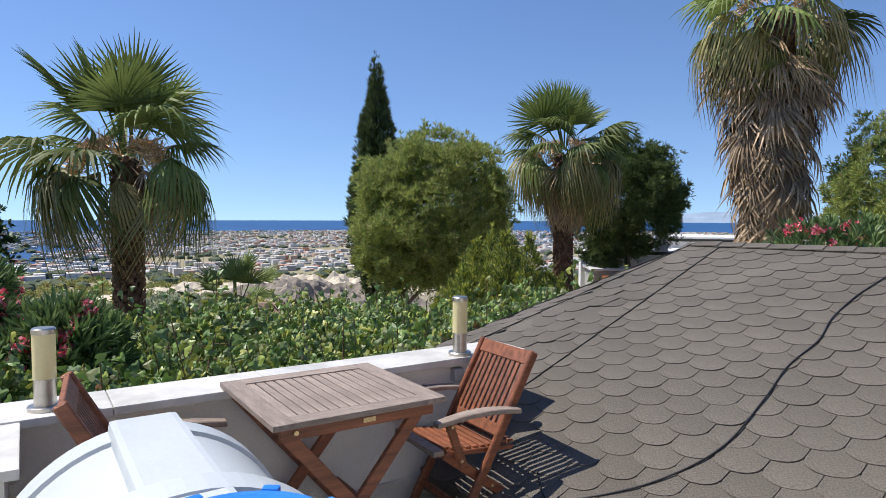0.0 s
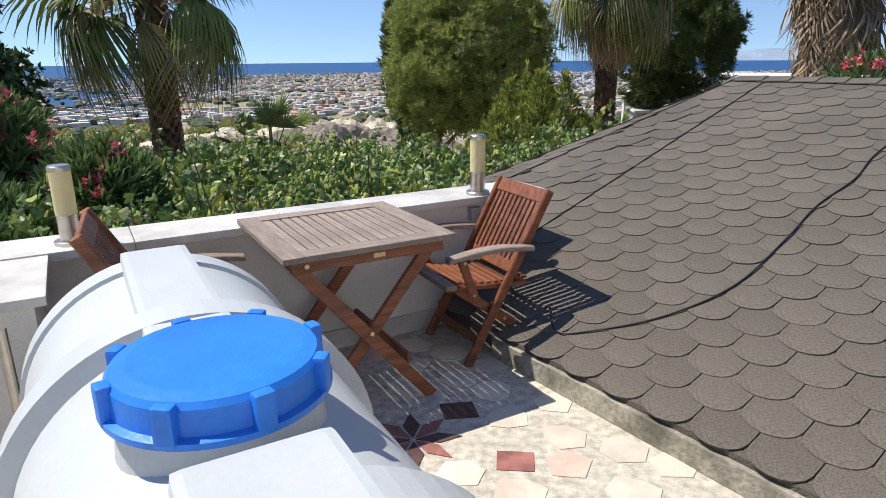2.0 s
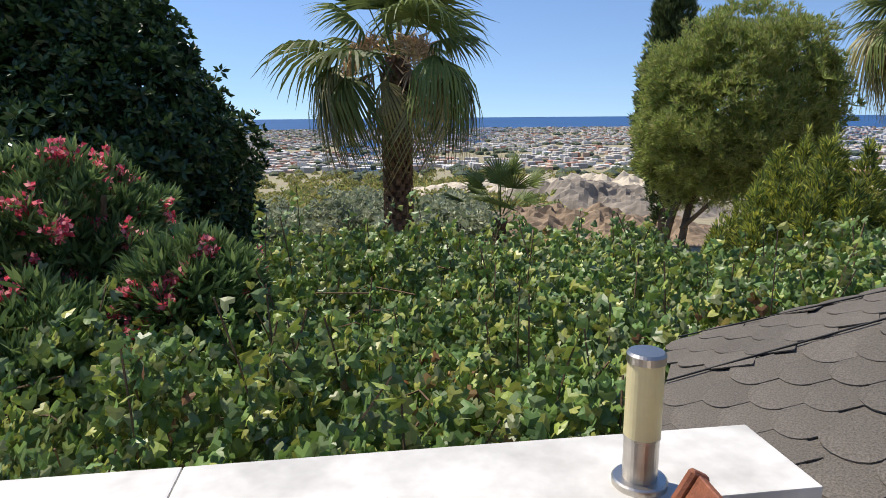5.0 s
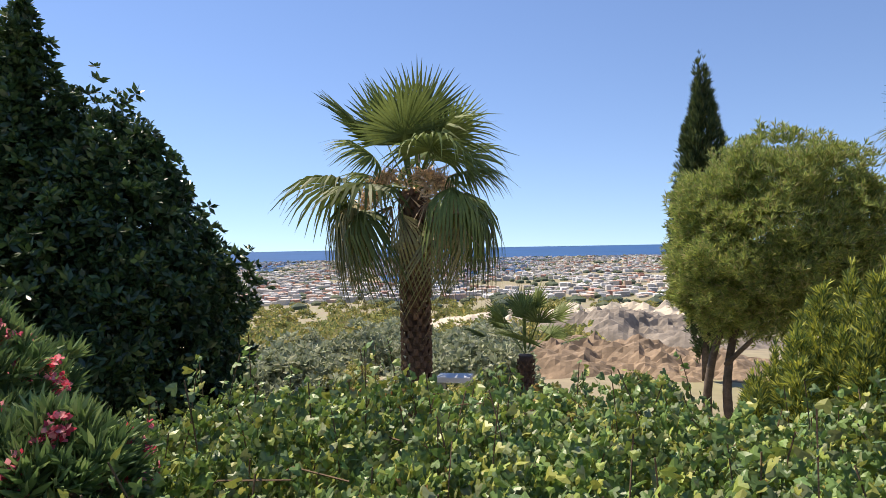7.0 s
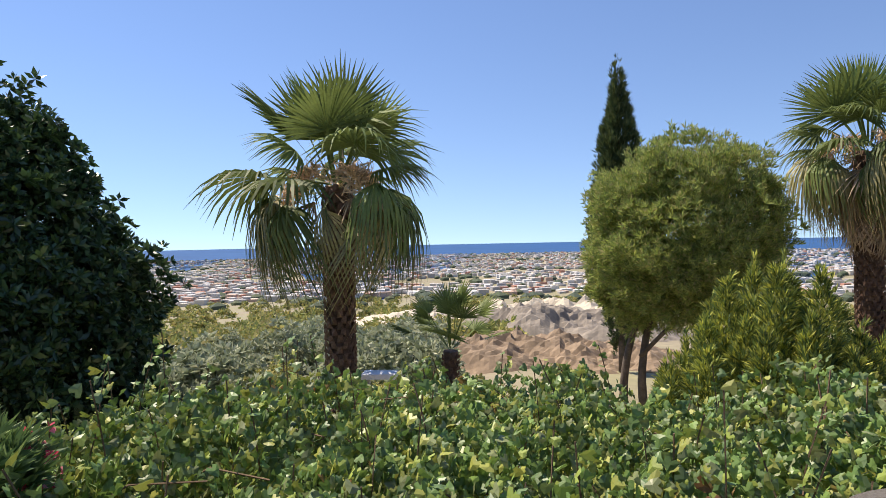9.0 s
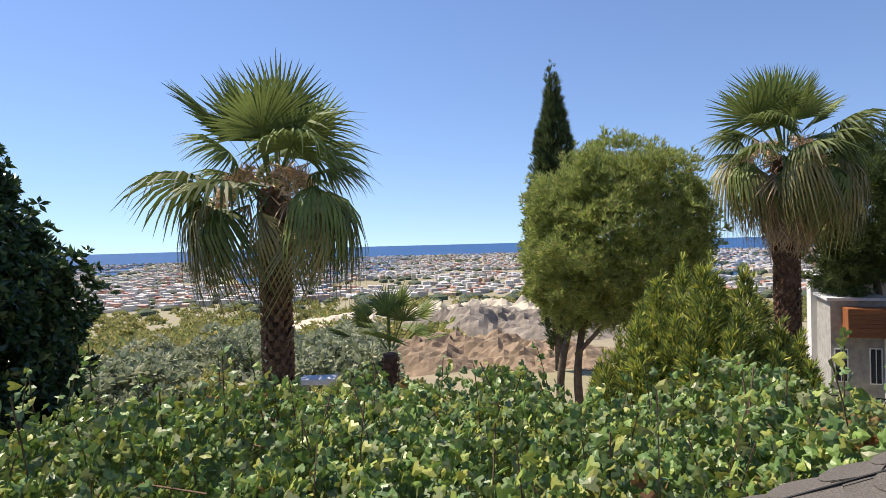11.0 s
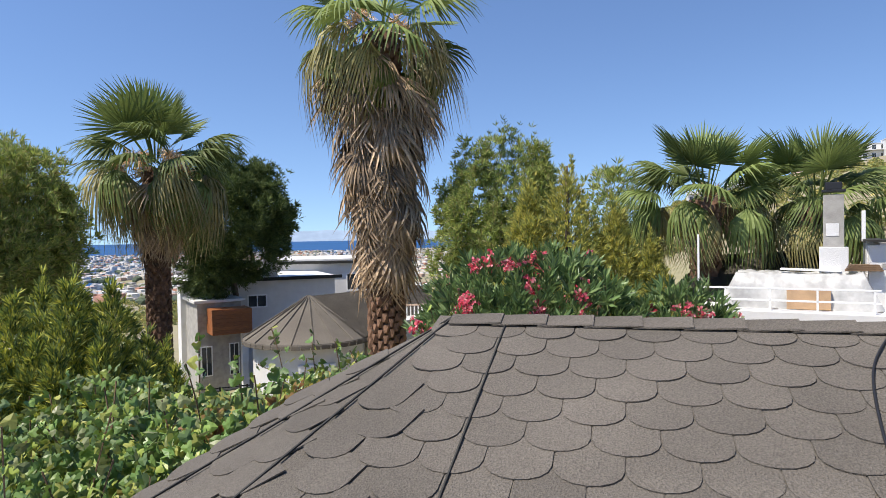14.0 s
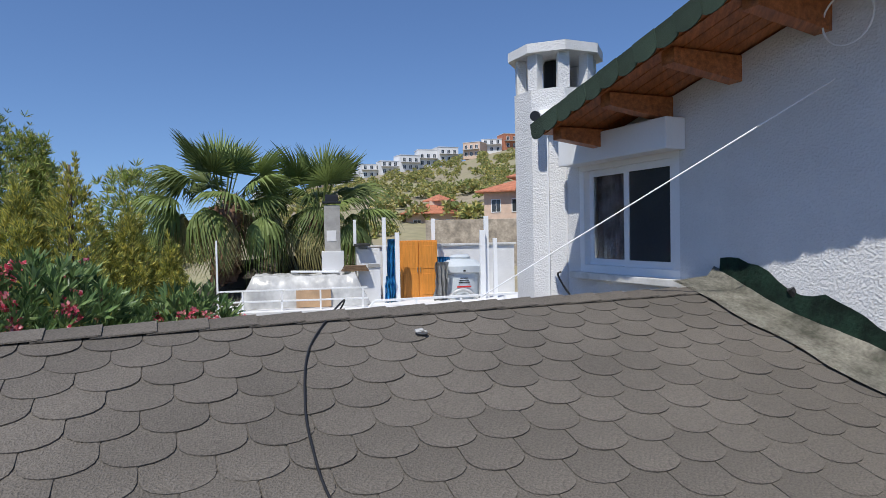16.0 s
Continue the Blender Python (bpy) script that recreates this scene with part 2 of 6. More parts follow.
# ---------------------------------------------------------------- materials
M = {
    "wall": mat("white_render", (0.66, 0.65, 0.62), 0.85, 2.5, 0.07, 0.5, fine=90),
    "stucco": mat("white_stucco", (0.68, 0.68, 0.68), 0.9, 3, 0.05, 1.0, fine=70),
    "marble": mat("marble_coping", (0.55, 0.54, 0.51), 0.45, 5, 0.14, 0.1, second=(0.70, 0.69, 0.66), fine=24),
    "terrazzo": mat("terrazzo_floor", (0.501, 0.468, 0.404), 0.6, 25, 0.3, 0.3, fine=140),
    "stone_cream": mat("cream_marble", (0.629, 0.578, 0.493), 0.5, 6, 0.12, 0.1, objrand=0.12, fine=30),
    "stone_pink": mat("pink_marble", (0.66, 0.50, 0.42), 0.5, 6, 0.15, 0.1, objrand=0.12, fine=30),
    "stone_red": mat("red_marble", (0.30, 0.13, 0.11), 0.45, 9, 0.35, 0.1, fine=25),
    # red marble again, darkened as if under the table's shadow
    "stone_red_shaded": mat("shaded_red_marble", (0.10, 0.055, 0.052), 0.4, 9, 0.3, 0.1, fine=25),
    "teak": mat("oiled_teak", (0.21, 0.072, 0.034), 0.45, 3, 0.35, 0.25, fine=18, stretch=(1, 12, 12), objrand=0.15),
    "teak_grey": mat("weathered_teak", (0.28, 0.225, 0.19), 0.65, 4, 0.22, 0.3, fine=16, stretch=(2, 14, 14), objrand=0.12),
    "steel": mat("brushed_steel", (0.55, 0.52, 0.47), 0.35, 3, 0.1, 0.05, metal=1.0, fine=200, stretch=(1, 1, 8)),
    "lamp_glass": mat("cream_lamp_glass", (0.86, 0.77, 0.45), 0.35, 4, 0.05, 0.0, trans=0.25),
    "brass": mat("brass", (0.58, 0.46, 0.28), 0.45, 20, 0.2, 0.1, metal=1.0),
    "tank": mat("white_tank_plastic", (0.50, 0.54, 0.565), 0.42, 3, 0.06, 0.06, fine=80),
    "lid": mat("blue_plastic", (0.018, 0.20, 0.74), 0.36, 5, 0.12, 0.12, fine=60),
    "shingle": mat("grey_shingle", (0.128, 0.114, 0.098), 0.95, 1.2, 0.7, 1.0, objrand=0.09, fine=150),
    "shingle_far": mat("grey_shingle_rest", (0.128, 0.114, 0.098), 0.95, 1.2, 0.7, 1.0, island=0.09, fine=150),
    "felt": mat("dark_felt", (0.03, 0.03, 0.028), 0.95, 5, 0.3, 0.4),
    "shingle_green": mat("green_shingle", (0.030, 0.052, 0.034), 0.95, 8, 0.25, 0.8, objrand=0.2, fine=260),
    "moss": mat("mossy_mortar", (0.27, 0.265, 0.21), 0.95, 6, 0.5, 0.6, second=(0.42, 0.40, 0.34), fine=50),
    "moss_dark": mat("bitumen_green", (0.016, 0.045, 0.028), 0.85, 9, 0.5, 0.6, fine=50),
    "cable": mat("black_rubber", (0.015, 0.015, 0.016), 0.5, 10, 0.2, 0.1),
    "rafter": mat("varnished_pine", (0.30, 0.105, 0.035), 0.45, 4, 0.35, 0.2, fine=15, stretch=(1, 10, 10), objrand=0.15),
    "pvc": mat("white_pvc", (0.82, 0.83, 0.84), 0.35, 3, 0.03, 0.02),
    "curtain": mat("pale_curtain", (0.612, 0.680, 0.782), 0.9, 9, 0.35, 0.3, fine=70),
    # near-black colour stands in for the shade of enclosed spaces
    "dark": mat("unlit_inside", (0.015, 0.015, 0.018), 0.9, 3, 0.2, 0.0),
    "black_plastic": mat("black_plastic", (0.02, 0.02, 0.022), 0.35, 5, 0.1, 0.0),
    "concrete": mat("bare_concrete", (0.36, 0.35, 0.33), 0.9, 4, 0.2, 0.5),
    "orange": mat("orange_pine_door", (0.62, 0.24, 0.035), 0.5, 3, 0.15, 0.1, fine=14, stretch=(8, 8, 1)),
    "tarp": mat("blue_tarp", (0.05, 0.33, 0.66), 0.4, 6, 0.3, 0.3),
    "film": mat("milky_plastic_film", (0.46, 0.46, 0.45), 0.25, 3, 0.25, 0.6, fine=9),
    "card": mat("cardboard", (0.45, 0.30, 0.18), 0.9, 4, 0.15, 0.1),
    "terracotta": mat("terracotta_tiles", (0.42, 0.16, 0.09), 0.85, 3, 0.25, 0.4),
    "glass": mat("window_glass", (0.05, 0.055, 0.06), 0.05, 2, 0.1, 0.0),
    "render_pink": mat("peach_render", (0.62, 0.46, 0.36), 0.85, 2, 0.1, 0.2),
    "bark_palm": mat("palm_bark", (0.161, 0.092, 0.059), 0.95, 3, 0.4, 1.0, fine=22, objrand=0.3, island=0.0),
    "bark": mat("tree_bark", (0.11, 0.085, 0.065), 0.95, 4, 0.4, 1.0, fine=26),
    "frond": mat("palm_frond", (0.105, 0.165, 0.048), 0.58, 2, 0.35, 0.0, objrand=0.35, trans=0.25, spec=0.3, second=(0.196, 0.252, 0.077)),
    "frond_old": mat("yellowing_frond", (0.270, 0.243, 0.101), 0.6, 2, 0.4, 0.0, objrand=0.35, trans=0.2),
    "frond_dead": mat("dead_palm_frond", (0.260, 0.175, 0.116), 0.85, 2, 0.5, 0.0, objrand=0.4, second=(0.535, 0.394, 0.260)),
    "fruit": mat("palm_flower_stalks", (0.718, 0.515, 0.312), 0.85, 5, 0.3, 0.0, island=0.3),
    "pine": palette("pine_needles", [(0.218, 0.304, 0.079), (0.336, 0.410, 0.105), (0.160, 0.227, 0.070), (0.452, 0.495, 0.140), (0.277, 0.335, 0.097), (0.379, 0.343, 0.150)], 0.7, 0.3),
    # darker copy of the pine needles, with the tree's shade in the colour
    "pine_shaded": palette("shaded_pine_needles", [(0.069, 0.115, 0.034), (0.098, 0.149, 0.044), (0.144, 0.190, 0.052), (0.052, 0.086, 0.030)], 0.7, 0.3),
    "cypress": palette("cypress_green", [(0.050, 0.085, 0.034), (0.072, 0.112, 0.042), (0.115, 0.145, 0.052)], 0.75, 0.25),
    "golden": palette("golden_conifer", [(0.293, 0.340, 0.063), (0.435, 0.452, 0.073), (0.195, 0.253, 0.059), (0.119, 0.180, 0.050), (0.520, 0.507, 0.099), (0.092, 0.143, 0.045)], 0.7, 0.3),
    "conifer": palette("olive_conifer", [(0.295, 0.316, 0.087), (0.433, 0.437, 0.100), (0.205, 0.240, 0.078), (0.629, 0.549, 0.135)], 0.7, 0.3),
    "laurel": palette("dark_glossy_leaves", [(0.033, 0.069, 0.027), (0.050, 0.100, 0.035), (0.077, 0.138, 0.043), (0.040, 0.083, 0.033)], 0.33, 0.15),
    "vine": palette("vine_leaves", [(0.135, 0.225, 0.059), (0.190, 0.300, 0.071), (0.112, 0.183, 0.064), (0.298, 0.376, 0.079), (0.163, 0.233, 0.089), (0.339, 0.361, 0.084), (0.144, 0.250, 0.071), (0.216, 0.250, 0.107)], 0.45, 0.2),
    "vine_dry": palette("yellowed_vine_leaves", [(0.408, 0.324, 0.096), (0.312, 0.192, 0.072), (0.360, 0.360, 0.096), (0.180, 0.228, 0.060), (0.264, 0.132, 0.060)], 0.65, 0.4),
    "stem": mat("vine_stems", (0.15, 0.095, 0.055), 0.9, 6, 0.3, 0.5),
    "oleander": palette("oleander_leaves", [(0.109, 0.186, 0.066), (0.163, 0.256, 0.085), (0.225, 0.310, 0.116), (0.078, 0.139, 0.053)], 0.45, 0.25),
    "petal": palette("pink_petals", [(0.713, 0.121, 0.186), (0.828, 0.223, 0.288), (0.632, 0.069, 0.115), (0.862, 0.380, 0.403)], 0.6, 0.4),
    "shrub": palette("dry_shrub_green", [(0.355, 0.358, 0.111), (0.270, 0.302, 0.105), (0.490, 0.420, 0.141), (0.405, 0.365, 0.171), (0.203, 0.248, 0.081)], 0.8, 0.3),
    "shrub_grey": palette("grey_olive_leaves", [(0.367, 0.406, 0.266), (0.281, 0.320, 0.204), (0.469, 0.485, 0.336), (0.219, 0.258, 0.149)], 0.8, 0.3),
    "shrub_green": palette("fresh_green_leaves", [(0.282, 0.404, 0.095), (0.395, 0.508, 0.112), (0.208, 0.310, 0.085), (0.546, 0.564, 0.141)], 0.7, 0.3),
    # wall colours raised to include the pale haze over the town
    "town": palette("haze_lightened_town_walls", [(0.617, 0.597, 0.566), (0.547, 0.517, 0.477), (0.696, 0.686, 0.667), (0.418, 0.398, 0.378), (0.497, 0.358, 0.278), (0.597, 0.547, 0.467), (0.358, 0.347, 0.338), (0.646, 0.626, 0.597), (0.457, 0.239, 0.170)], 0.9),
    "town_tree": palette("far_trees", [(0.07, 0.095, 0.055), (0.09, 0.11, 0.06), (0.06, 0.085, 0.055)], 0.9),
    "dirt": mat("brown_earth", (0.25, 0.182, 0.122), 0.95, 0.8, 0.3, 0.8, fine=4),
    "sea": mat("blue_sea", (0.020, 0.085, 0.22), 0.6, 0.004, 0.1, 0.0, fine=0.02, spec=0.2),
}

# ---------------------------------------------------------------- ground, sea, town


def ramp1(x, xs, ys):
    return float(np.interp(x, xs, ys))


def ground_z(r, az):
    """Height of the land at r metres and azimuth az (degrees)."""
    a = (az + 180) % 360 - 180
    base = ramp1(r, (0, 15, 30, 60, 100, 200, 400, 1560), (-3.6, -4.0, -5.0, -7.5, -11.5, -20, -33.5, -34.5))
    rise = ramp1(a, (-180, -120, -20, 0, 12.6, 24.6, 31, 45, 55, 180), (2.0, 7.0, 8.5, 8.5, 7.2, 4.9, 3.2, 0.6, -9, -9))
    if rise > -2:
        top = 1.5 + 260 * math.tan(radians(rise))
        hill = ramp1(r, (0, 40, 90, 260, 330, 1200, 5000), (-3.6, -4, 1.5 + 0.45 * (top - 1.5) * 0.3, top, top + 1, top - 25, -60))
        w = min(1, max(0, (rise + 2) / 4))
        base = base * (1 - w) + hill * w
    return base


gv, gf = [], []
RINGS = [2, 6, 10, 15, 20, 26, 32, 38, 45, 52, 60, 70, 80, 92, 105, 125, 150, 180, 210, 240, 270, 320, 400, 520, 700, 950, 1250, 1560, 2500, 4980]
SEG = 180
for r in RINGS:
    for k in range(SEG):
        az = 360 * k / SEG
        x, y = r * math.cos(radians(az)), r * math.sin(radians(az))
        bump = 0.0
        if r > 12:
            bump = noise.noise(Vector((x, y, 0)) / max(6, r * 0.12)) * min(r * 0.012, 2.5)
        z = ground_z(r, az) + bump
        if r > 1600:
            z = -45.0
        gv.append((x, y, z))
gv.append((0, 0, -3.6))
for i in range(len(RINGS) - 1):
    for k in range(SEG):
        k2 = (k + 1) % SEG
        gf.append((i * SEG + k, (i + 1) * SEG + k, (i + 1) * SEG + k2, i * SEG + k2))
for k in range(SEG):
    gf.append((len(gv) - 1, k, (k + 1) % SEG))
me = bpy.data.meshes.new("ground")
me.from_pydata(gv, [], gf)
me.shade_smooth()
# pale dry earth, lightened further in place of distance haze
gm = mat("dry_ground", (0.40, 0.335, 0.235), 0.95, 0.05, 0.3, 0.6, second=(0.26, 0.245, 0.13), fine=0.9)
ground = tagged(part("ground", me, gm), "dry grassy hillside falling to a coastal plain", "ground", kind="structure")

sm = bmesh.new()
bmesh.ops.create_circle(sm, cap_ends=True, segments=180, radius=4900)
bmesh.ops.translate(sm, verts=sm.verts, vec=(0, 0, -34.4))
tagged(part("water", sm, M["sea"]), "deep blue sea reaching the horizon", "sea", kind="structure")


def polar(r, az):
    return Vector((r * math.cos(radians(az)), r * math.sin(radians(az)), ground_z(r, az)))


# the town on the plain: thousands of houses and trees too small to pick apart
CUBE_V = [(-.5, -.5, 0), (.5, -.5, 0), (.5, .5, 0), (-.5, .5, 0), (-.5, -.5, 1), (.5, -.5, 1), (.5, .5, 1), (-.5, .5, 1)]
CUBE_F = [(4, 5, 6, 7), (0, 1, 5, 4), (1, 2, 6, 5), (2, 3, 7, 6), (3, 0, 4, 7)]
N = 17000
rr = 400 + 1130 * rng.random(N) ** 0.9
aa = 42 + 104 * rng.random(N)
keep = np.array([noise.noise(Vector((r * math.cos(radians(a)), r * math.sin(radians(a)), 3)) / 90) > -0.22 for r, a in zip(rr, aa)])
rr, aa = rr[keep], aa[keep]
pl = np.zeros((len(rr), 4, 4))
ang = rng.random(len(rr)) * 0.3 + rng.choice([0, 1.57], len(rr)) + 0.4
sx, sy, sz = 3 + 5 * rng.random(len(rr)), 3 + 3.5 * rng.random(len(rr)), 1.5 + 2.4 * rng.random(len(rr)) ** 1.5
pl[:, 0, 0], pl[:, 0, 1] = np.cos(ang) * sx, -np.sin(ang) * sy
pl[:, 1, 0], pl[:, 1, 1] = np.sin(ang) * sx, np.cos(ang) * sy
pl[:, 2, 2] = sz
pl[:, 0, 3], pl[:, 1, 3] = rr * np.cos(np.radians(aa)), rr * np.sin(np.radians(aa))
pl[:, 2, 3] = [ground_z(r, a) - 0.3 for r, a in zip(rr, aa)]
pl[:, 3, 3] = 1
tagged(part("town", scatter("town", CUBE_V, CUBE_F, pl), M["town"]), "dense white and terracotta low town on the plain", "town", kind="stuff")
ICO = bmesh.new()
bmesh.ops.create_icosphere(ICO, subdivisions=1, radius=1)
ICO_V, ICO_F = [tuple(v.co) for v in ICO.verts], [tuple(v.index for v in f.verts) for f in ICO.faces]
ICO.free()
N = 2600
rr = 230 + 1330 * rng.random(N) ** 0.8
aa = 40 + 110 * rng.random(N)
pl = np.zeros((N, 4, 4))
s = 1.2 + 2.2 * rng.random(N)
pl[:, 0, 0], pl[:, 1, 1], pl[:, 2, 2], pl[:, 3, 3] = s * (1 + rng.random(N)), s * (1 + rng.random(N)), s, 1
pl[:, 0, 3], pl[:, 1, 3] = rr * np.cos(np.radians(aa)), rr * np.sin(np.radians(aa))
pl[:, 2, 3] = [ground_z(r, a) + 0.6 for r, a in zip(rr, aa)]
tagged(part("town_trees", scatter("town_trees", ICO_V, ICO_F, pl), M["town_tree"]), "small trees scattered between the far houses", "trees", kind="stuff")

# ---------------------------------------------------------------- terrace
GROUND_Z = -3.6
bm = prism([tuple(terrace(u, v)[:2]) for u, v in ((-1.2, 0.03), (3.2, 0.03), (5.5, -4.2), (-1.2, -4.2))], -0.22, 0.0)
floor = tagged(part("floor", bm, M["terrazzo"]), "pale terrazzo terrace floor with crazy marble paving", "floor", kind="structure")

bm = prism([tuple(terrace(u, v)[:2]) for u, v in ((-1.4, 0.025), (2.30, 0.025), (2.30, 0.235), (-1.4, 0.235))], GROUND_Z, 0.655)
tagged(part("wall_parapet", bm, M["wall"]), "low white rendered parapet wall round the terrace", "wall", kind="structure")
for k, (u0, u1) in enumerate(((-1.4, 0.285), (0.288, 0.93), (0.933, 2.385))):
    bm = box((u0 + u1) / 2, 0.135, 0.6735, u1 - u0, 0.30, 0.035, 0.006)
    c = tagged(part("coping", bm, M["marble"]), "white marble coping slab on the parapet", "coping", "coping slabs", "structure")
    c.matrix_world = Matrix.Translation((-1.464, 1.613, 0)) @ pose(0, 0, 0, 0, 0, 35.1)
# short side wall at the corner
bm = box(-0.42, -0.26, -1.48, 0.72, 0.47, 4.26)
w = tagged(part("wall_side", bm, M["wall"]), "white rendered low wall at the terrace corner", "wall", kind="structure")
w.matrix_world = Matrix.Translation((-1.464, 1.613, 0)) @ pose(0, 0, 0, 0, 0, 35.1)
bm = box(-0.42, -0.26, 0.667, 0.80, 0.54, 0.034, 0.006)
w = tagged(part("coping", bm, M["marble"]), "white marble slab on the corner wall", "coping", "coping slabs", "structure")
w.matrix_world = Matrix.Translation((-1.464, 1.613, 0)) @ pose(0, 0, 0, 0, 0, 35.1)
bm = box(0.73, 0.018, 0.05, 3.1, 0.02, 0.10, 0.004)
w = tagged(part("baseboard", bm, M["marble"]), "pale marble skirting along the parapet", "skirting", kind="structure")
w.matrix_world = Matrix.Translation((-1.464, 1.613, 0)) @ pose(0, 0, 0, 0, 0, 35.1)
# body of the building under the terrace and the roof
bm = prism([tuple(terrace(u, v)[:2]) for u, v in ((-1.15, 0.0), (2.2, 0.0), (5.2, -4.0), (-1.15, -4.0))], GROUND_Z - 0.6, -0.23)
tagged(part("wall_below", bm, M["wall"]), "white rendered storey under the terrace", "wall", kind="structure")

# ---------------------------------------------------------------- shingled roof
APEX = nd(4.86, -2.33, 1.215)
SLOPE = 0.34
D_END = 1.90


def cone_point(az, r):
    """A point of the rounded end, which steepens towards its back."""
    slope = float(np.interp(az, (41, 75, 110, 150, 182, 201, 221), (0.34, 0.40, 0.45, 0.45, 0.40, 0.36, 0.34)))
    return APEX + Vector((math.cos(radians(az)) * r, math.sin(radians(az)) * r, -slope * r))


hips = [221, 201, 182, 150, 110, 75, 41]
radii = [3.2, 2.3, 2.2, 0.7, 0.7, 1.2, 3.2]
eaves = [cone_point(a, r) for a, r in zip(hips, radii)]
bm = bmesh.new()
apex_v = bm.verts.new(APEX)
ring = [bm.verts.new(p) for p in eaves]
for a, b in zip(ring, ring[1:]):
    bm.faces.new((apex_v, b, a))
end_r = bm.verts.new(nd(4.86, D_END + 0.1, 1.21))
end_f = bm.verts.new(nd(1.66, D_END + 0.1, 0.122))
end_b = bm.verts.new(nd(8.06, D_END + 0.1, 0.122))
bm.faces.new((apex_v, ring[0], end_f, end_r))
bm.faces.new((apex_v, end_r, end_b, ring[-1]))
bmesh.ops.recalc_face_normals(bm, faces=bm.faces)
down = bmesh.ops.extrude_face_region(bm, geom=bm.faces[:])
bmesh.ops.translate(bm, vec=(0, 0, -0.10), verts=[e for e in down["geom"] if isinstance(e, bmesh.types.BMVert)])
bmesh.ops.recalc_face_normals(bm, faces=bm.faces)
roof = tagged(part("roof", bm, M["shingle_far"]), "dark grey shingled half-round roof beside the terrace", "roof", kind="structure")
# wall under the roof's eave
bm = prism([tuple((cone_point(a, r - 0.12))[:2]) for a, r in zip(hips, radii)] + [tuple(nd(7.8, D_END)[:2]), tuple(nd(1.84, D_END)[:2])], GROUND_Z - 0.6, 0.03)
tagged(part("wall_turret", bm, M["wall"]), "white rendered wall under the half-round roof", "wall", kind="structure")

# fish-scale shingles: each is one tab with a round lower edge
TAB_W, ROW = 0.212, 0.146


def tab_mesh(name, material):
    bm = bmesh.new()
    out = [(-TAB_W / 2 + 0.0025, 0.09), (-TAB_W / 2 + 0.0025, -0.045)]
    for k in range(1, 8):
        a = math.pi * k / 8
        out.append((-(TAB_W / 2 - 0.0025) * math.cos(a), -0.045 - 0.075 * math.sin(a)))
    out += [(TAB_W / 2 - 0.0025, -0.045), (TAB_W / 2 - 0.0025, 0.09)]
    top, low = [], []
    for x, y in out:
        lift = 0.011 - (y + 0.12) * 0.033
        top.append(bm.verts.new((x, y, lift)))
        low.append(bm.verts.new((x, y, lift - 0.005)))
    bm.faces.new(top)
    for k in range(len(out)):
        k2 = (k + 1) % len(out)
        bm.faces.new((top[k], low[k], low[k2], top[k2]))
    bmesh.ops.recalc_face_normals(bm, faces=bm.faces)
    me = bpy.data.meshes.new(name)
    bm.to_mesh(me)
    bm.free()
    me.materials.append(material)
    return me


TAB = tab_mesh("shingle", M["shingle"])
near_tabs, far_tabs = [], []


def lay(origin, along, up, length, reach, inside):
    """Rows of tabs on one roof face, from the eave up."""
    nrm = along.cross(up).normalized()
    rot = Matrix((along, up, nrm)).transposed().to_4x4()
    row = 0
    s = 0.10
    while s < reach:
        x = -0.4 + (TAB_W / 2 if row % 2 else 0)
        while x < length + 0.4:
            p = origin + along * x + up * s
            if inside(x, s):
                jit = pose(0, 0, 0, 0, 0, random.uniform(-1.2, 1.2))
                near_tabs.append((Matrix.Translation(p + nrm * random.uniform(0, 0.0025)) @ rot @ jit, p))
            x += TAB_W
        s += ROW
        row += 1


main_up = (nd(4.86, 0, 1.21) - nd(1.66, 0, 0.122))
reach = main_up.length
lay(nd(1.66, -2.33, 0.122), nd(0, 1).normalized(), main_up.normalized(), D_END + 2.33, reach - 0.05, lambda x, s: 0.02 < x < D_END + 2.27)


def lay_facet(a, b):
    """Courses on one three-cornered face of the rounded end."""
    nrm = (a - APEX).cross(b - APEX).normalized()
    nrm = nrm if nrm.z > 0 else -nrm
    along = Vector((0, 0, 1)).cross(nrm).normalized()
    up = nrm.cross(along)
    pts = [((q - APEX).dot(along), (q - APEX).dot(up)) for q in (APEX, a, b)]
    lowest = min(q[1] for q in pts)
    side = min(q[0] for q in pts)

    def inside(x, t):
        x, t = x + side, t + lowest
        if any(not within(q, t) for q in (x - 0.035, x + 0.035)):
            return False
        return True

    def within(x, t):
        sign = [(pts[i][0] - x) * (pts[(i + 1) % 3][1] - t) - (pts[(i + 1) % 3][0] - x) * (pts[i][1] - t) for i in range(3)]
        return all(q > 0.006 for q in sign) or all(q < -0.006 for q in sign)

    lay(APEX + along * side + up * lowest, along, up, max(q[0] for q in pts) - side, -lowest - 0.06, inside)


for k in range(3):
    lay_facet(eaves[k], eaves[k + 1])
near_tabs.sort(key=lambda t: (t[1] - Vector((0.6, 1.6, 0.6))).length)
for k, (m, p) in enumerate(near_tabs[:300]):
    o = new("shingle", TAB)
    o.parent = roof
    o.matrix_basis = m
rest = np.array([[list(r) for r in m] for m, p in near_tabs[300:]])
tv = [tuple(v.co) for v in TAB.vertices]
tf = [tuple(f.vertices) for f in TAB.polygons]
o = part("shingles_rest", scatter("shingles_rest", tv, tf, rest), M["shingle_far"], roof)
o["kind"] = "stuff"
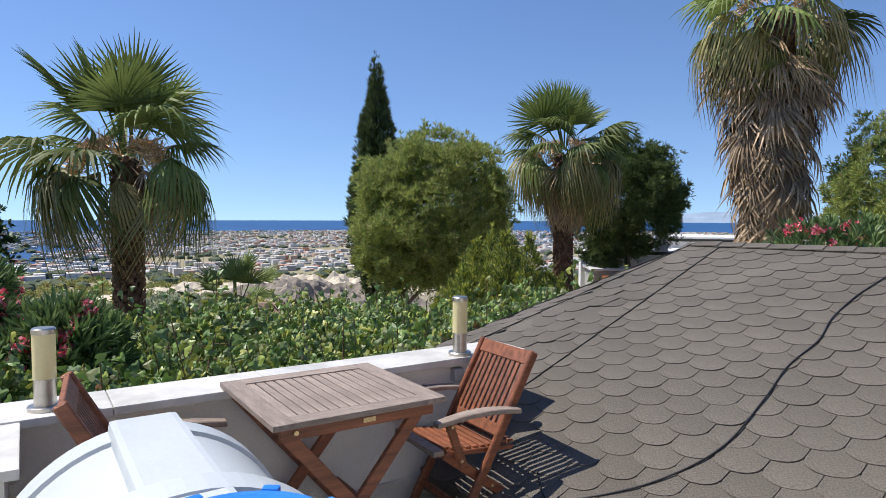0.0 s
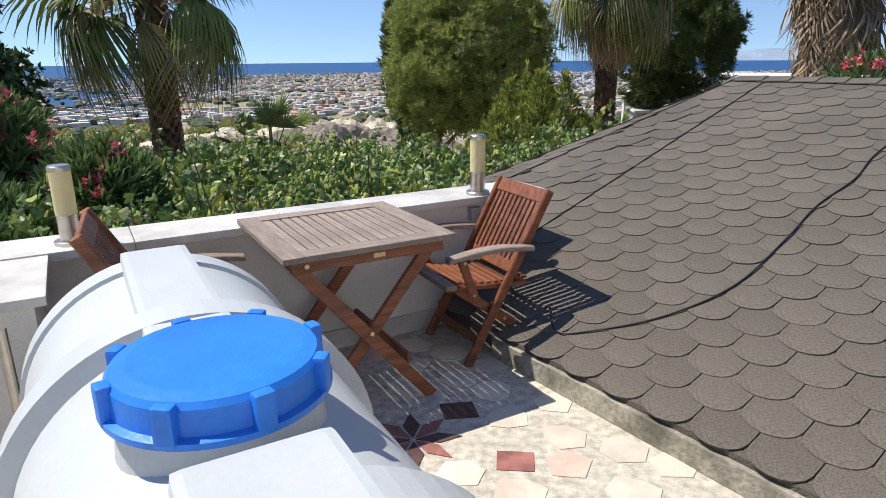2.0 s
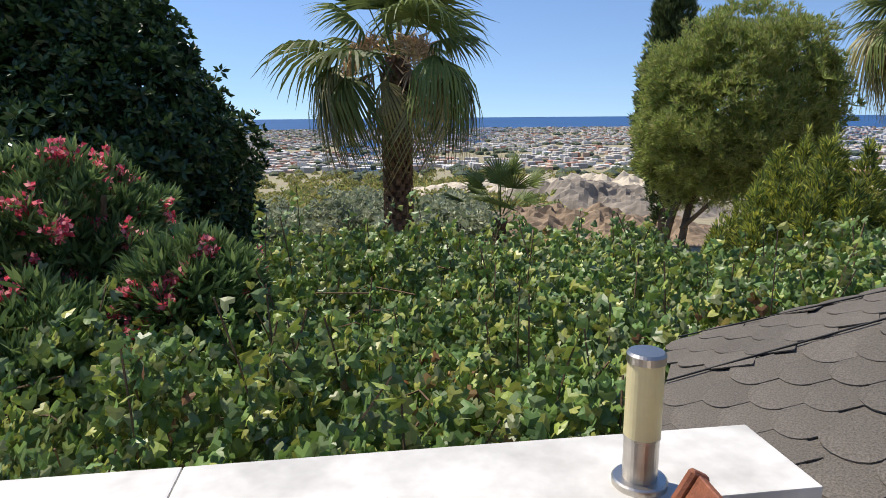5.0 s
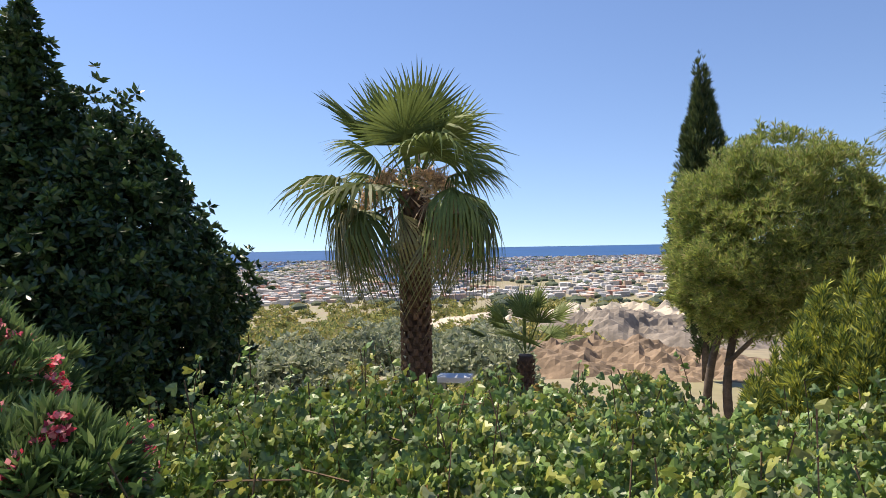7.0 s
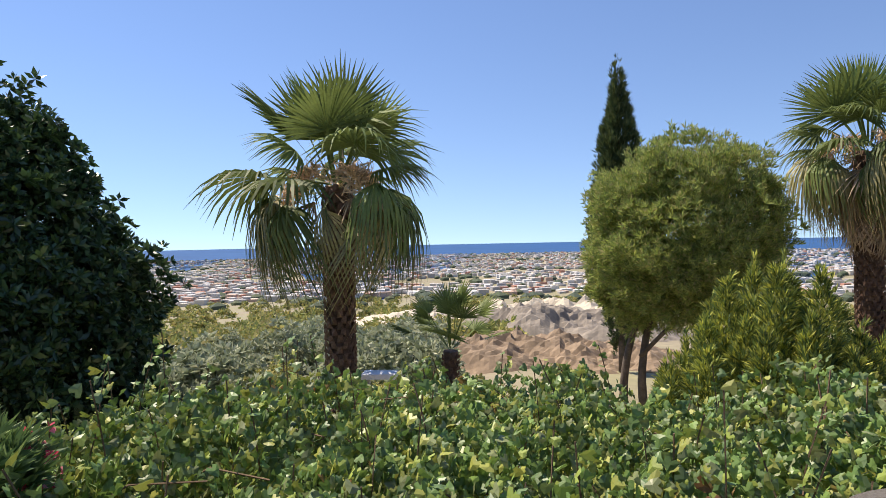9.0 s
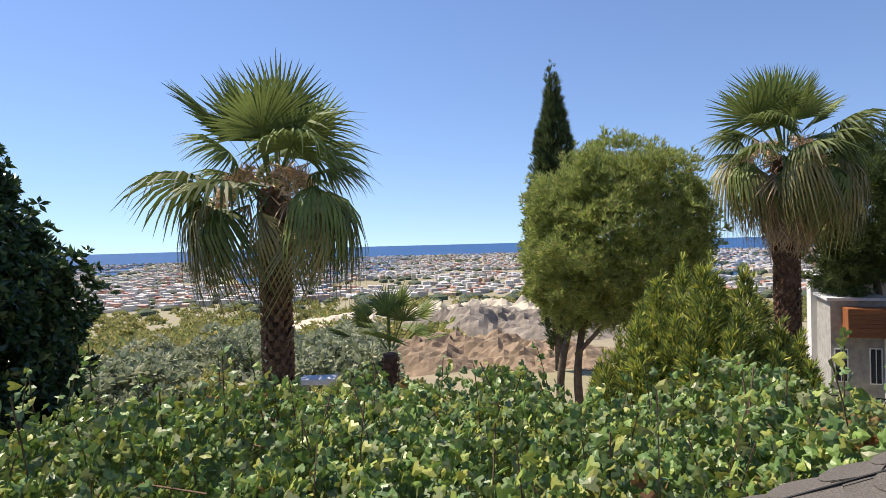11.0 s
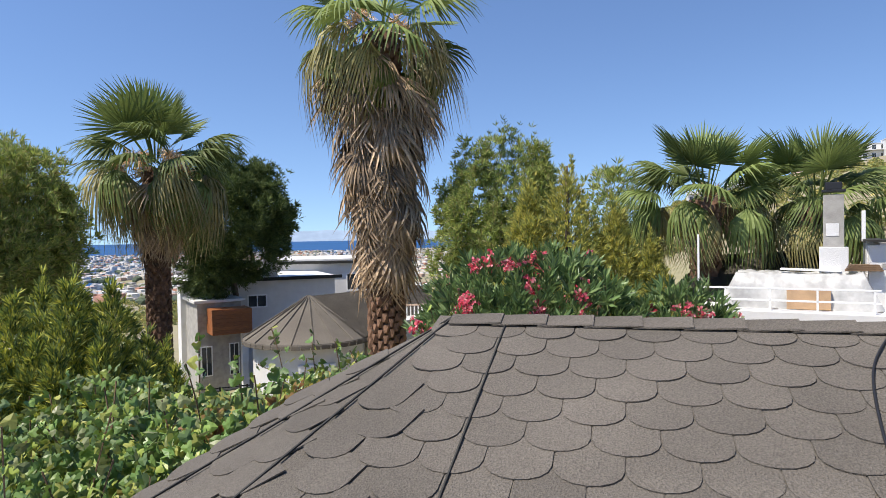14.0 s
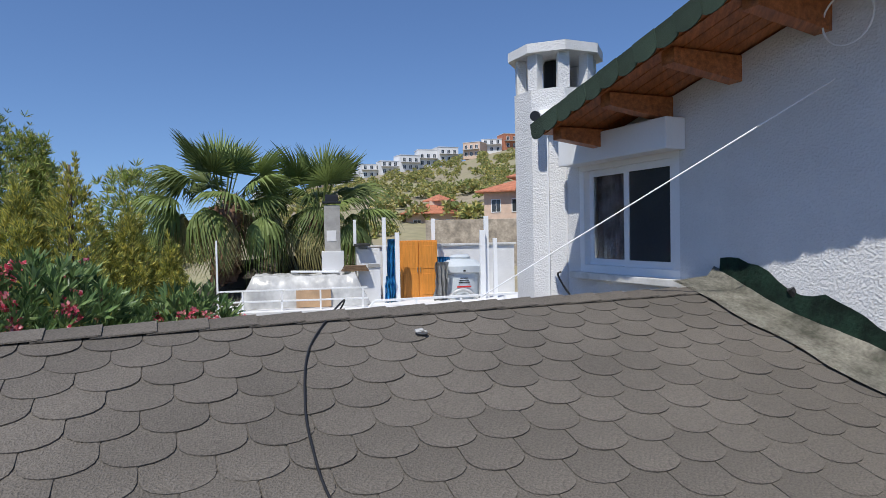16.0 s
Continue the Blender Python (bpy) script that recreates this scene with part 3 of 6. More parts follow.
# hip and ridge caps
def caps(a, b, step=0.2, w=0.17):
    a, b = Vector(a), Vector(b)
    n = int((b - a).length / step)
    d = (b - a).normalized()
    side = d.cross(Vector((0, 0, 1))).normalized()
    upv = side.cross(d)
    for k in range(n):
        p = a + d * (k + 0.5) * step
        bm = bmesh.new()
        vs = []
        for y, lift in ((-0.10, 0.022), (0.14, 0.012)):
            vs.append([bm.verts.new((x, y, lift - abs(x) * 0.36)) for x in (-w / 2, -w / 4, 0, w / 4, w / 2)])
        for i in range(4):
            bm.faces.new((vs[0][i], vs[0][i + 1], vs[1][i + 1], vs[1][i]))
        ext = bmesh.ops.extrude_face_region(bm, geom=bm.faces[:])
        bmesh.ops.translate(bm, vec=(0, 0, -0.006), verts=[e for e in ext["geom"] if isinstance(e, bmesh.types.BMVert)])
        bmesh.ops.recalc_face_normals(bm, faces=bm.faces)
        o = part("ridge_cap", bm, M["shingle"], roof)
        o.matrix_basis = Matrix.Translation(p) @ Matrix((side, d, upv)).transposed().to_4x4()


caps(nd(4.86, D_END, 1.215), APEX + Vector((0, 0, 0.005)))
for a, r in list(zip(hips, radii))[1:3]:
    part("hip_seam", beam(cone_point(a, r) + Vector((0, 0, 0.012)), APEX + Vector((0, 0, 0.012)), 0.006, 0.010, 0), M["felt"], roof)
part("hip_seam", beam(nd(1.81, -2.08, 0.187), nd(4.86, -2.08, 1.224), 0.007, 0.006, 0), M["felt"], roof)
# mossy upstand between roof and floor
bm = beam(nd(1.685, -1.55, 0.05), nd(1.685, D_END, 0.05), 0.10, 0.09)
tagged(part("trim_eave", bm, M["moss"]), "mossy mortar upstand under the shingles", "upstand", kind="structure")

# ---------------------------------------------------------------- the house wall beyond the roof
RN = pose(0, 0, 0, 0, 0, ND_ANGLE)


def house_z(n):
    return 2.311 + (6.03 - n) * 0.241


def nbox(n0, n1, d0, d1, z0, z1, bevel=0.0, bm=None):
    c = nd((n0 + n1) / 2, (d0 + d1) / 2, (z0 + z1) / 2)
    return box(c.x, c.y, c.z, abs(n1 - n0), abs(d1 - d0), z1 - z0, bevel, RN, bm)


WIN = (5.24, 6.36, 1.24, 2.12)
bm = bmesh.new()
T = D_END + 0.25


def wall_piece(n0, n1, zlo0, ztop):
    own = bmesh.new()
    vs = []
    for d in (D_END, T):
        vs.append([own.verts.new(nd(n, d, z)) for n, z in ((n0, zlo0), (n1, zlo0), (n1, ztop(n1)), (n0, ztop(n0)))])
    own.faces.new(vs[0])
    own.faces.new(vs[1][::-1])
    for k in range(4):
        k2 = (k + 1) % 4
        own.faces.new((vs[0][k], vs[1][k], vs[1][k2], vs[0][k2]))
    bmesh.ops.recalc_face_normals(own, faces=own.faces)
    return own


under = lambda n: house_z(n) - 0.02
for piece in ((-3.0, WIN[0], -4.2, under), (WIN[1], 7.0, -4.2, under), (WIN[0], WIN[1], -4.2, lambda n: WIN[2]), (WIN[0], WIN[1], WIN[3], under)):
    join(bm, wall_piece(*piece))
tagged(part("wall_house", bm, M["stucco"]), "white rough stucco gable wall of the house", "wall", kind="structure")
# solid block; the rooms' darkness behind the window is its colour
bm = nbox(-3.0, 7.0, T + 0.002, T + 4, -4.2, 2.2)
tagged(part("wall_house_body", bm, M["dark"]), "solid house body behind the gable wall, near-black for its unlit rooms", "wall", kind="structure")

# its roof: boarded verge on rafters, edged with green shingles
bm = bmesh.new()
vs = []
for d in (1.33, 6.0):
    vs.append([bm.verts.new(nd(n, d, house_z(n) + h)) for n, h in ((6.06, 0.0), (-3.0, 0.0), (-3.0, 0.03), (6.06, 0.03))])
bm.faces.new(vs[0])
bm.faces.new(vs[1][::-1])
for k in range(4):
    bm.faces.new((vs[0][k], vs[1][k], vs[1][(k + 1) % 4], vs[0][(k + 1) % 4]))
bmesh.ops.recalc_face_normals(bm, faces=bm.faces)
soffit = tagged(part("roof_house", bm, M["rafter"]), "boarded timber verge of the house roof", "roof", kind="structure")
bm = bmesh.new()
vs = []
for d in (1.30, 6.0):
    vs.append([bm.verts.new(nd(n, d, house_z(n) + h)) for n, h in ((6.10, 0.033), (-3.0, 0.033), (-3.0, 0.075), (6.10, 0.075))])
bm.faces.new(vs[0])
bm.faces.new(vs[1][::-1])
for k in range(4):
    bm.faces.new((vs[0][k], vs[1][k], vs[1][(k + 1) % 4], vs[0][(k + 1) % 4]))
bmesh.ops.recalc_face_normals(bm, faces=bm.faces)
part("roof_skin", bm, M["shingle_green"], soffit)
bm = bmesh.new()
out = [(-0.095, 0.03), (-0.095, -0.06)] + [(-0.095 * math.cos(math.pi * k / 8), -0.06 - 0.05 * math.sin(math.pi * k / 8)) for k in range(1, 8)] + [(0.095, -0.06), (0.095, 0.03)]
hi = [bm.verts.new((x, -0.004, z)) for x, z in out]
lo = [bm.verts.new((x, 0.004, z)) for x, z in out]
bm.faces.new(hi)
bm.faces.new(lo[::-1])
for k in range(len(out)):
    bm.faces.new((hi[k], lo[k], lo[(k + 1) % len(out)], hi[(k + 1) % len(out)]))
bmesh.ops.recalc_face_normals(bm, faces=bm.faces)
EDGE = bpy.data.meshes.new("edge_shingle")
bm.to_mesh(EDGE)
bm.free()
EDGE.materials.append(M["shingle_green"])
k = 0
n = 6.02
while n > 1.0:
    o = new("edge_shingle", EDGE)
    o.parent = soffit
    o.matrix_basis = Matrix.Translation(nd(n, 1.292 - 0.006 * (k % 2), house_z(n) + 0.06)) @ RN @ pose(0, 0, 0, 0, 13.5, 0)
    n -= 0.165
    k += 1
n = 5.9
while n > 0:
    bm = nbox(n - 0.05, n + 0.05, 1.38, D_END + 0.02, house_z(n) - 0.17, house_z(n) - 0.014, 0.006)
    for v in bm.verts:
        rel = v.co - nd(n, 1.38, 0)
        dd = rel.x * 0.656 - rel.y * 0.755
        if dd < 0.1 and v.co.z < house_z(n) - 0.1:
            v.co.z += 0.07
    part("rafter", bm, M["rafter"], soffit)
    n -= 0.56
for k in range(5):
    d0 = 1.36 + k * 0.107
    bm = bmesh.new()
    vs = []
    for d in (d0, d0 + 0.1):
        vs.append([bm.verts.new(nd(n, d, house_z(n) + h)) for n, h in ((6.04, -0.012), (0.0, -0.012), (0.0, -0.002), (6.04, -0.002))])
    bm.faces.new(vs[0])
    bm.faces.new(vs[1][::-1])
    for q in range(4):
        bm.faces.new((vs[0][q], vs[1][q], vs[1][(q + 1) % 4], vs[0][(q + 1) % 4]))
    bmesh.ops.recalc_face_normals(bm, faces=bm.faces)
    part("board", bm, M["rafter"], soffit)

# window
n0, n1, z0, z1 = WIN
win = thing("window_1", Matrix.Identity(4), "white sliding window with roller shutter box and curtain", "window", kind="structure")
bm = bmesh.new()
for b in ((n0, n1, z0, z0 + 0.06), (n0, n1, z1 - 0.06, z1), (n0, n0 + 0.06, z0 + 0.06, z1 - 0.06), (n1 - 0.06, n1, z0 + 0.06, z1 - 0.06)):
    nbox(b[0], b[1], D_END + 0.0, D_END + 0.10, b[2], b[3], 0.004, bm)
part("window_frame", bm, M["pvc"], win)
for a, b, dd in ((n0 + 0.06, (n0 + n1) / 2 + 0.03, 0.02), ((n0 + n1) / 2 - 0.03, n1 - 0.06, 0.055)):
    bm = bmesh.new()
    for c in ((a, b, z0 + 0.06, z0 + 0.11), (a, b, z1 - 0.11, z1 - 0.06), (a, a + 0.05, z0 + 0.11, z1 - 0.11), (b - 0.05, b, z0 + 0.11, z1 - 0.11)):
        nbox(c[0], c[1], D_END + dd, D_END + dd + 0.03, c[2], c[3], 0.003, bm)
    sash = part("sash", bm, M["pvc"], win)
    part("pane", nbox(a + 0.05, b - 0.05, D_END + dd + 0.012, D_END + dd + 0.018, z0 + 0.11, z1 - 0.11), M["glass"] if a == n0 + 0.06 else None, sash)
GL = bpy.data.materials.new("clear_glass")
GL.use_nodes = True
g = GL.node_tree.nodes["Principled BSDF"]
g.inputs["Transmission Weight"].default_value, g.inputs["Roughness"].default_value, g.inputs["IOR"].default_value = 1.0, 0.0, 1.45
for o in win.children_recursive:
    if o.name.startswith("pane"):
        if not o.data.materials:
            o.data.materials.append(GL)
        o.visible_shadow = False
bm = bmesh.new()
for k in range(60):
    a = (n0 + n1) / 2 - 0.05 + k * (n1 - n0) / 2 / 60
    p, q = nd(a, D_END + 0.14 + 0.02 * math.sin(k * 1.1), z0 + 0.05), nd(a, D_END + 0.14 + 0.02 * math.sin(k * 1.1), z1 - 0.05)
    bm.verts.new(p), bm.verts.new(q)
bm.verts.ensure_lookup_table()
for k in range(59):
    bm.faces.new((bm.verts[2 * k], bm.verts[2 * k + 2], bm.verts[2 * k + 3], bm.verts[2 * k + 1]))
bmesh.ops.solidify(bm, geom=bm.faces[:], thickness=0.003)
part("curtain", bm, M["curtain"], win, "pale grey-blue hanging curtain", True)
bm = nbox(n0 - 0.08, n1 + 0.06, D_END - 0.07, D_END + 0.20, z0 - 0.05, z0, 0.006)
part("window_sill", bm, M["marble"], win)
bm = nbox(n0 - 0.06, n1 + 0.05, D_END - 0.17, D_END - 0.002, z1 - 0.02, z1 + 0.19, 0.012)
part("shutter_box", bm, M["pvc"], win)

# chimney
ch = thing("chimney", Matrix.Translation(nd(6.88, 2.03, 0.09)) @ RN, "white stucco chimney with open capped top", "chimney")


def octo(r, z0, z1, bm=None):
    return lathe([(r, z0), (r, z1)], 8, bm)


bm = octo(0.375, -3.9, 2.71)
bmesh.ops.rotate(bm, verts=bm.verts, matrix=Matrix.Rotation(radians(22.5), 3, "Z"))
part("shaft", bm, M["stucco"], ch)
for k in range(8):
    a = radians(45 * k + 22.5)
    part("pillar", box(0.315 * math.cos(a), 0.315 * math.sin(a), 2.86, 0.085, 0.10, 0.30, 0.004, pose(0, 0, 0, 0, 0, math.degrees(a))), M["stucco"], ch)
# shade between the pillars is put into the flue's near-black colour
bm = octo(0.11, 2.71, 3.0)
part("flue", bm, M["dark"], ch)
bm = octo(0.43, 3.01, 3.09)
bmesh.ops.rotate(bm, verts=bm.verts, matrix=Matrix.Rotation(radians(22.5), 3, "Z"))
part("cap", bm, M["stucco"], ch)

# floor of the far side of the roof is closed by the flashing along the house wall
bm = bmesh.new()
for k in range(24):
    n = 1.7 + k * (4.95 - 1.7) / 23
    z = 0.135 + (n - 1.66) * SLOPE
    w = 0.32 + 0.02 * math.sin(k * 1.7)
    bm.verts.new(nd(n, D_END - 0.004, z + 0.07 + 0.02 * math.sin(k * 0.9)))
    bm.verts.new(nd(n, D_END - 0.06, z + 0.03))
    bm.verts.new(nd(n, D_END - w, z + 0.012))
bm.verts.ensure_lookup_table()
for k in range(23):
    for j in range(2):
        a = 3 * k + j
        bm.faces.new((bm.verts[a], bm.verts[a + 1], bm.verts[a + 4], bm.verts[a + 3]))
bmesh.ops.solidify(bm, geom=bm.faces[:], thickness=0.008)
tagged(part("trim_flashing", bm, M["moss"], smooth=True), "grey-green mortar flashing where roof meets house", "flashing", kind="structure")

# ---------------------------------------------------------------- furniture
TABLE_C = Vector((-0.415, 1.965, 0))
table = thing("folding_table", Matrix.Translation(TABLE_C) @ pose(0, 0, 0, 0, 0, 35.1), "square slatted folding table of weathered grey teak", "table")
S, RW = 0.355, 0.085
for y in (-S + RW / 2, S - RW / 2):
    part("top_rail", box(0, y, 0.709, 2 * S - 2 * RW + 0.0, RW, 0.022, 0.003), M["teak_grey"], table)
for x in (-S + RW / 2, S - RW / 2):
    o = part("top_rail", box(0, 0, 0, 2 * S, RW, 0.022, 0.003), M["teak_grey"], table)
    o.matrix_basis = pose(x, 0, 0.709, 0, 0, 90)
for k in range(13):
    o = part("slat", box(0, 0, 0, 2 * S - 2 * RW + 0.01, 0.034, 0.016, 0.002), M["teak_grey"], table)
    o.matrix_basis = pose(-S + RW + 0.0215 + k * (2 * S - 2 * RW) / 13, 0, 0.707, 0, 0, 90)
for y in (-S + 0.05, S - 0.05):
    part("apron", box(0, y, 0.672, 2 * S - 0.08, 0.026, 0.05, 0.003), M["teak"], table)
for y in (-S + 0.05, -S + 0.10, S - 0.10, S - 0.05):
    outer = abs(y) > S - 0.08
    if outer:
        a, b = (-0.29, y, 0.66), (0.26, y, 0.0)
    else:
        a, b = (0.29, y, 0.66), (-0.26, y, 0.0)
    part("leg", beam(a, b, 0.052, 0.024, 0.003, roll=0), M["teak"], table)
for x in (-0.16, 0.16):
    part("stretcher", beam((x, -S + 0.06, 0.12 + 0.07), (x, S - 0.06, 0.12 + 0.07), 0.022, 0.04), M["teak"], table)
for x, z in ((-0.26, 0.672), (-0.015, 0.35)):
    bm = lathe([(0.009, 0), (0.009, 0.004)], 12)
    bmesh.ops.transform(bm, matrix=pose(x, -S + 0.033, z, 90, 0, 0), verts=bm.verts)
    part("bolt", bm, M["brass"], table)
part("latch", box(0.03, -S + 0.035, 0.672, 0.05, 0.004, 0.018, 0.001), M["brass"], table, "small brass name plate")


def folding_chair(m, top=(-0.26, 0, 0.80), foot=(0.18, 0, 0.0), half=0.205, arm_z=0.545, seat_z=0.385):
    """x forward; slatted seat and back, crossed legs and arms."""
    c = thing("folding_chair", m, "red-brown slatted teak folding armchair beside the table", "chair", "folding chairs at the table")
    top, foot = Vector(top), Vector(foot)
    back = lambda s: top + (foot - top) * s
    rear = back((top.z - arm_z) / top.z).x
    for y in (-half, half):
        part("back_leg", beam(top + Vector((0, y, 0)), foot + Vector((0, y, 0)), 0.046, 0.024, 0.006), M["teak"], c)
        yi = y * 0.86
        part("front_leg", beam((0.22, yi, seat_z), (-0.30, yi, 0.0), 0.046, 0.022, 0.005), M["teak"], c)
        part("arm_strut", beam((0.15, y * 1.10, seat_z - 0.05), (0.225, y * 1.10, arm_z - 0.008), 0.040, 0.02, 0.005), M["teak"], c)
        arm = bmesh.new()
        for k in range(9):
            x = rear - 0.03 + (0.33 - rear) * k / 8
            z = arm_z + 0.022 * math.sin(math.pi * k / 8)
            w = 0.024 + 0.008 * math.sin(math.pi * k / 8)
            for dy in (-w, w):
                for dz in (-0.012, 0.012):
                    arm.verts.new((x, y * 1.14 + dy, z + dz))
        arm.verts.ensure_lookup_table()
        for k in range(8):
            q = [arm.verts[4 * k + j] for j in range(8)]
            for f in ((0, 1, 5, 4), (1, 3, 7, 5), (3, 2, 6, 7), (2, 0, 4, 6)):
                arm.faces.new([q[j] for j in f])
        arm.faces.new([arm.verts[j] for j in (0, 2, 3, 1)])
        arm.faces.new([arm.verts[j] for j in (32, 33, 35, 34)])
        bmesh.ops.recalc_face_normals(arm, faces=arm.faces)
        bmesh.ops.bevel(arm, geom=arm.edges[:], offset=0.004, segments=1, affect="EDGES")
        part("armrest", arm, M["teak_grey"], c)
        part("seat_rail", beam((-0.16, y * 0.78, seat_z - 0.03), (0.25, y * 0.78, seat_z), 0.022, 0.04), M["teak"], c)
        for px, pz in ((0.215, arm_z - 0.02), (0.165, seat_z - 0.02), (0.0, seat_z * 0.577)):
            bm = lathe([(0.008, 0), (0.008, 0.004)], 10)
            bmesh.ops.transform(bm, matrix=pose(px, y * 1.10 + (0.012 if y > 0 else -0.012), pz, -90 if y > 0 else 90, 0, 0), verts=bm.verts)
            part("bolt", bm, M["brass"], c)
    tilt = math.degrees(math.atan2(foot.x - top.x, top.z))
    for s, h in ((0.04, 0.068), (0.44, 0.055)):
        p = back(s)
        part("back_rail", beam(p + Vector((0, -half + 0.012, 0)), p + Vector((0, half - 0.012, 0)), h, 0.022, roll=90 - tilt), M["teak"], c)
    for k in range(10):
        y = (half - 0.035) * (2 * k / 9 - 1)
        a, b = back(0.07), back(0.42)
        part("back_slat", beam(a + Vector((0, y, 0)), b + Vector((0, y, 0)), 0.012, 0.022, 0.002), M["teak"], c)
    for k in range(10):
        x = -0.155 + 0.36 * k / 9
        z = seat_z + 0.025 - 0.03 * (1 - (x + 0.16) / 0.41) - 0.01 * math.sin(math.pi * k / 9)
        part("seat_slat", beam((x, -half * 0.82, z), (x, half * 0.82, z), 0.026, 0.014, 0.002), M["teak"], c)
    part("seat_front", box(0.255, 0, seat_z + 0.012, 0.055, 2 * half - 0.03, 0.024, 0.006), M["teak_grey"], c)
    part("stretcher", beam((-0.17, -half * 0.86, 0.095), (-0.17, half * 0.86, 0.095), 0.02, 0.035), M["teak"], c)
    part("stretcher", beam((0.12, -half, 0.11), (0.12, half, 0.11), 0.02, 0.035), M["teak"], c)
    return c


chair = folding_chair(Matrix.Translation((0.152, 2.40, 0.0)) @ pose(0, 0, 0, 0, 0, 213))
other = folding_chair(Matrix.Translation((-0.97, 1.56, 0.0)) @ pose(0, 0, 0, 0, 0, 30), (-0.27, 0, 0.86), (0.20, 0, 0.0), 0.215, 0.585, 0.41)
tagged(other, "weathered teak folding armchair between tank and parapet")


def bollard_lamp(p):
    """Steel post light with a cream glass tube."""
    b = thing("bollard_lamp", Matrix.Translation(p), "steel post lamp with cream glass on the coping", "lamp", "lamps on the parapet")
    part("base_plate", lathe([(0.062, 0), (0.062, 0.014), (0.058, 0.018), (0.045, 0.018)], 32), M["steel"], b, smooth=False)
    part("post", lathe([(0.039, 0.018), (0.039, 0.115), (0.041, 0.117), (0.041, 0.122)], 32), M["steel"], b)
    part("glass", lathe([(0.0405, 0.122), (0.0405, 0.295)], 32), M["lamp_glass"], b)
    part("cap", lathe([(0.043, 0.295), (0.043, 0.312), (0.038, 0.318)], 32), M["steel"], b)
    return b


lamp = bollard_lamp((0.125, 2.80, 0.691))
copy_thing(lamp, Matrix.Translation((-1.47, 1.73, 0.691)))

# ---------------------------------------------------------------- water tank
tank = thing("water_tank", Matrix.Translation((-0.22, 0.35, 0)) @ pose(0, 0, 0, 0, 0, 125), "white lying plastic water tank with blue lid", "water tank")
R, CZ = 0.40, 0.41
prof = []
for x in np.linspace(-0.60, 1.06, 61):
    e = min(x + 0.60, 1.06 - x)
    r = R * (1 - 0.35 * max(0, 1 - e / 0.12) ** 2)
    prof.append((x, r))
bm = bmesh.new()
rings = []
for x, r in prof:
    rings.append([bm.verts.new((x, r * math.sin(2 * math.pi * k / 64), CZ + r * math.cos(2 * math.pi * k / 64))) for k in range(64)])
for a, b in zip(rings, rings[1:]):
    for k in range(64):
        bm.faces.new((a[k], b[k], b[(k + 1) % 64], a[(k + 1) % 64]))
bm.faces.new(rings[0])
bm.faces.new(rings[-1][::-1])
bmesh.ops.recalc_face_normals(bm, faces=bm.faces)
part("body", bm, M["tank"], tank, smooth=True)
for x in (-0.36, 0.42, 0.98):
    bm = bmesh.new()
    rings = []
    for dx, r in ((-0.07, R - 0.01), (-0.05, R + 0.042), (0.05, R + 0.042), (0.07, R - 0.01)):
        if x > 0.9:
            r -= 0.03
        rings.append([bm.verts.new((x + dx, r * math.sin(2 * math.pi * k / 64), CZ + r * math.cos(2 * math.pi * k / 64))) for k in range(64)])
    for a, b in zip(rings, rings[1:]):
        for k in range(64):
            bm.faces.new((a[k], b[k], b[(k + 1) % 64], a[(k + 1) % 64]))
    bmesh.ops.recalc_face_normals(bm, faces=bm.faces)
    part("rib", bm, M["tank"], tank)
part("top_strip", box(0.63, 0, CZ + R + 0.0, 0.80, 0.19, 0.07, 0.02), M["tank"], tank)
part("top_strip", box(-0.36, 0, CZ + R + 0.005, 0.24, 0.24, 0.11, 0.02), M["tank"], tank)
part("neck", lathe([(0.185, CZ + R - 0.09), (0.170, CZ + R + 0.045)], 48), M["tank"], tank, smooth=False)
LZ = CZ + R + 0.035
lid = part("lid", lathe([(0.182, LZ), (0.194, LZ + 0.004), (0.194, LZ + 0.015), (0.181, LZ + 0.019), (0.178, LZ + 0.062), (0.170, LZ + 0.072), (0.145, LZ + 0.076), (0.0001, LZ + 0.082)], 64), M["lid"], tank, "blue screw lid with gripping lugs", smooth=False)
for k in range(8):
    a = radians(45 * k + 10)
    part("lug", box(0.184 * math.cos(a), 0.184 * math.sin(a), LZ + 0.040, 0.024, 0.034, 0.068, 0.007, pose(0, 0, 0, 0, 0, math.degrees(a))), M["lid"], lid)
for x in (-0.42, 0.3, 0.8):
    part("cradle", box(x, 0, 0.06, 0.12, 0.55, 0.12, 0.01), M["tank"], tank)

# pipe by the corner wall
bm = tube([(-1.22, 1.02, 0.0), (-1.23, 1.03, 0.3), (-1.25, 1.05, 0.62)], 0.016, 12)
tagged(part("steel_pipe", bm, M["steel"]), "thin steel pipe standing on the floor by the tank", "pipe")

# ---------------------------------------------------------------- cables
def roof_z(x, y):
    n = 0.755 * x + 0.656 * y
    return 0.122 + (n - 1.66) * SLOPE


def smooth_line(pts, k=8):
    out = []
    P = [Vector(p) for p in pts]
    P = [P[0]] + P + [P[-1]]
    for i in range(1, len(P) - 2):
        for s in range(k):
            t = s / k
            a, b, c, d = P[i - 1], P[i], P[i + 1], P[i + 2]
            out.append(0.5 * (2 * b + (c - a) * t + (2 * a - 5 * b + 4 * c - d) * t * t + (3 * b - a - 3 * c + d) * t ** 3))
    return out + [P[-1]]


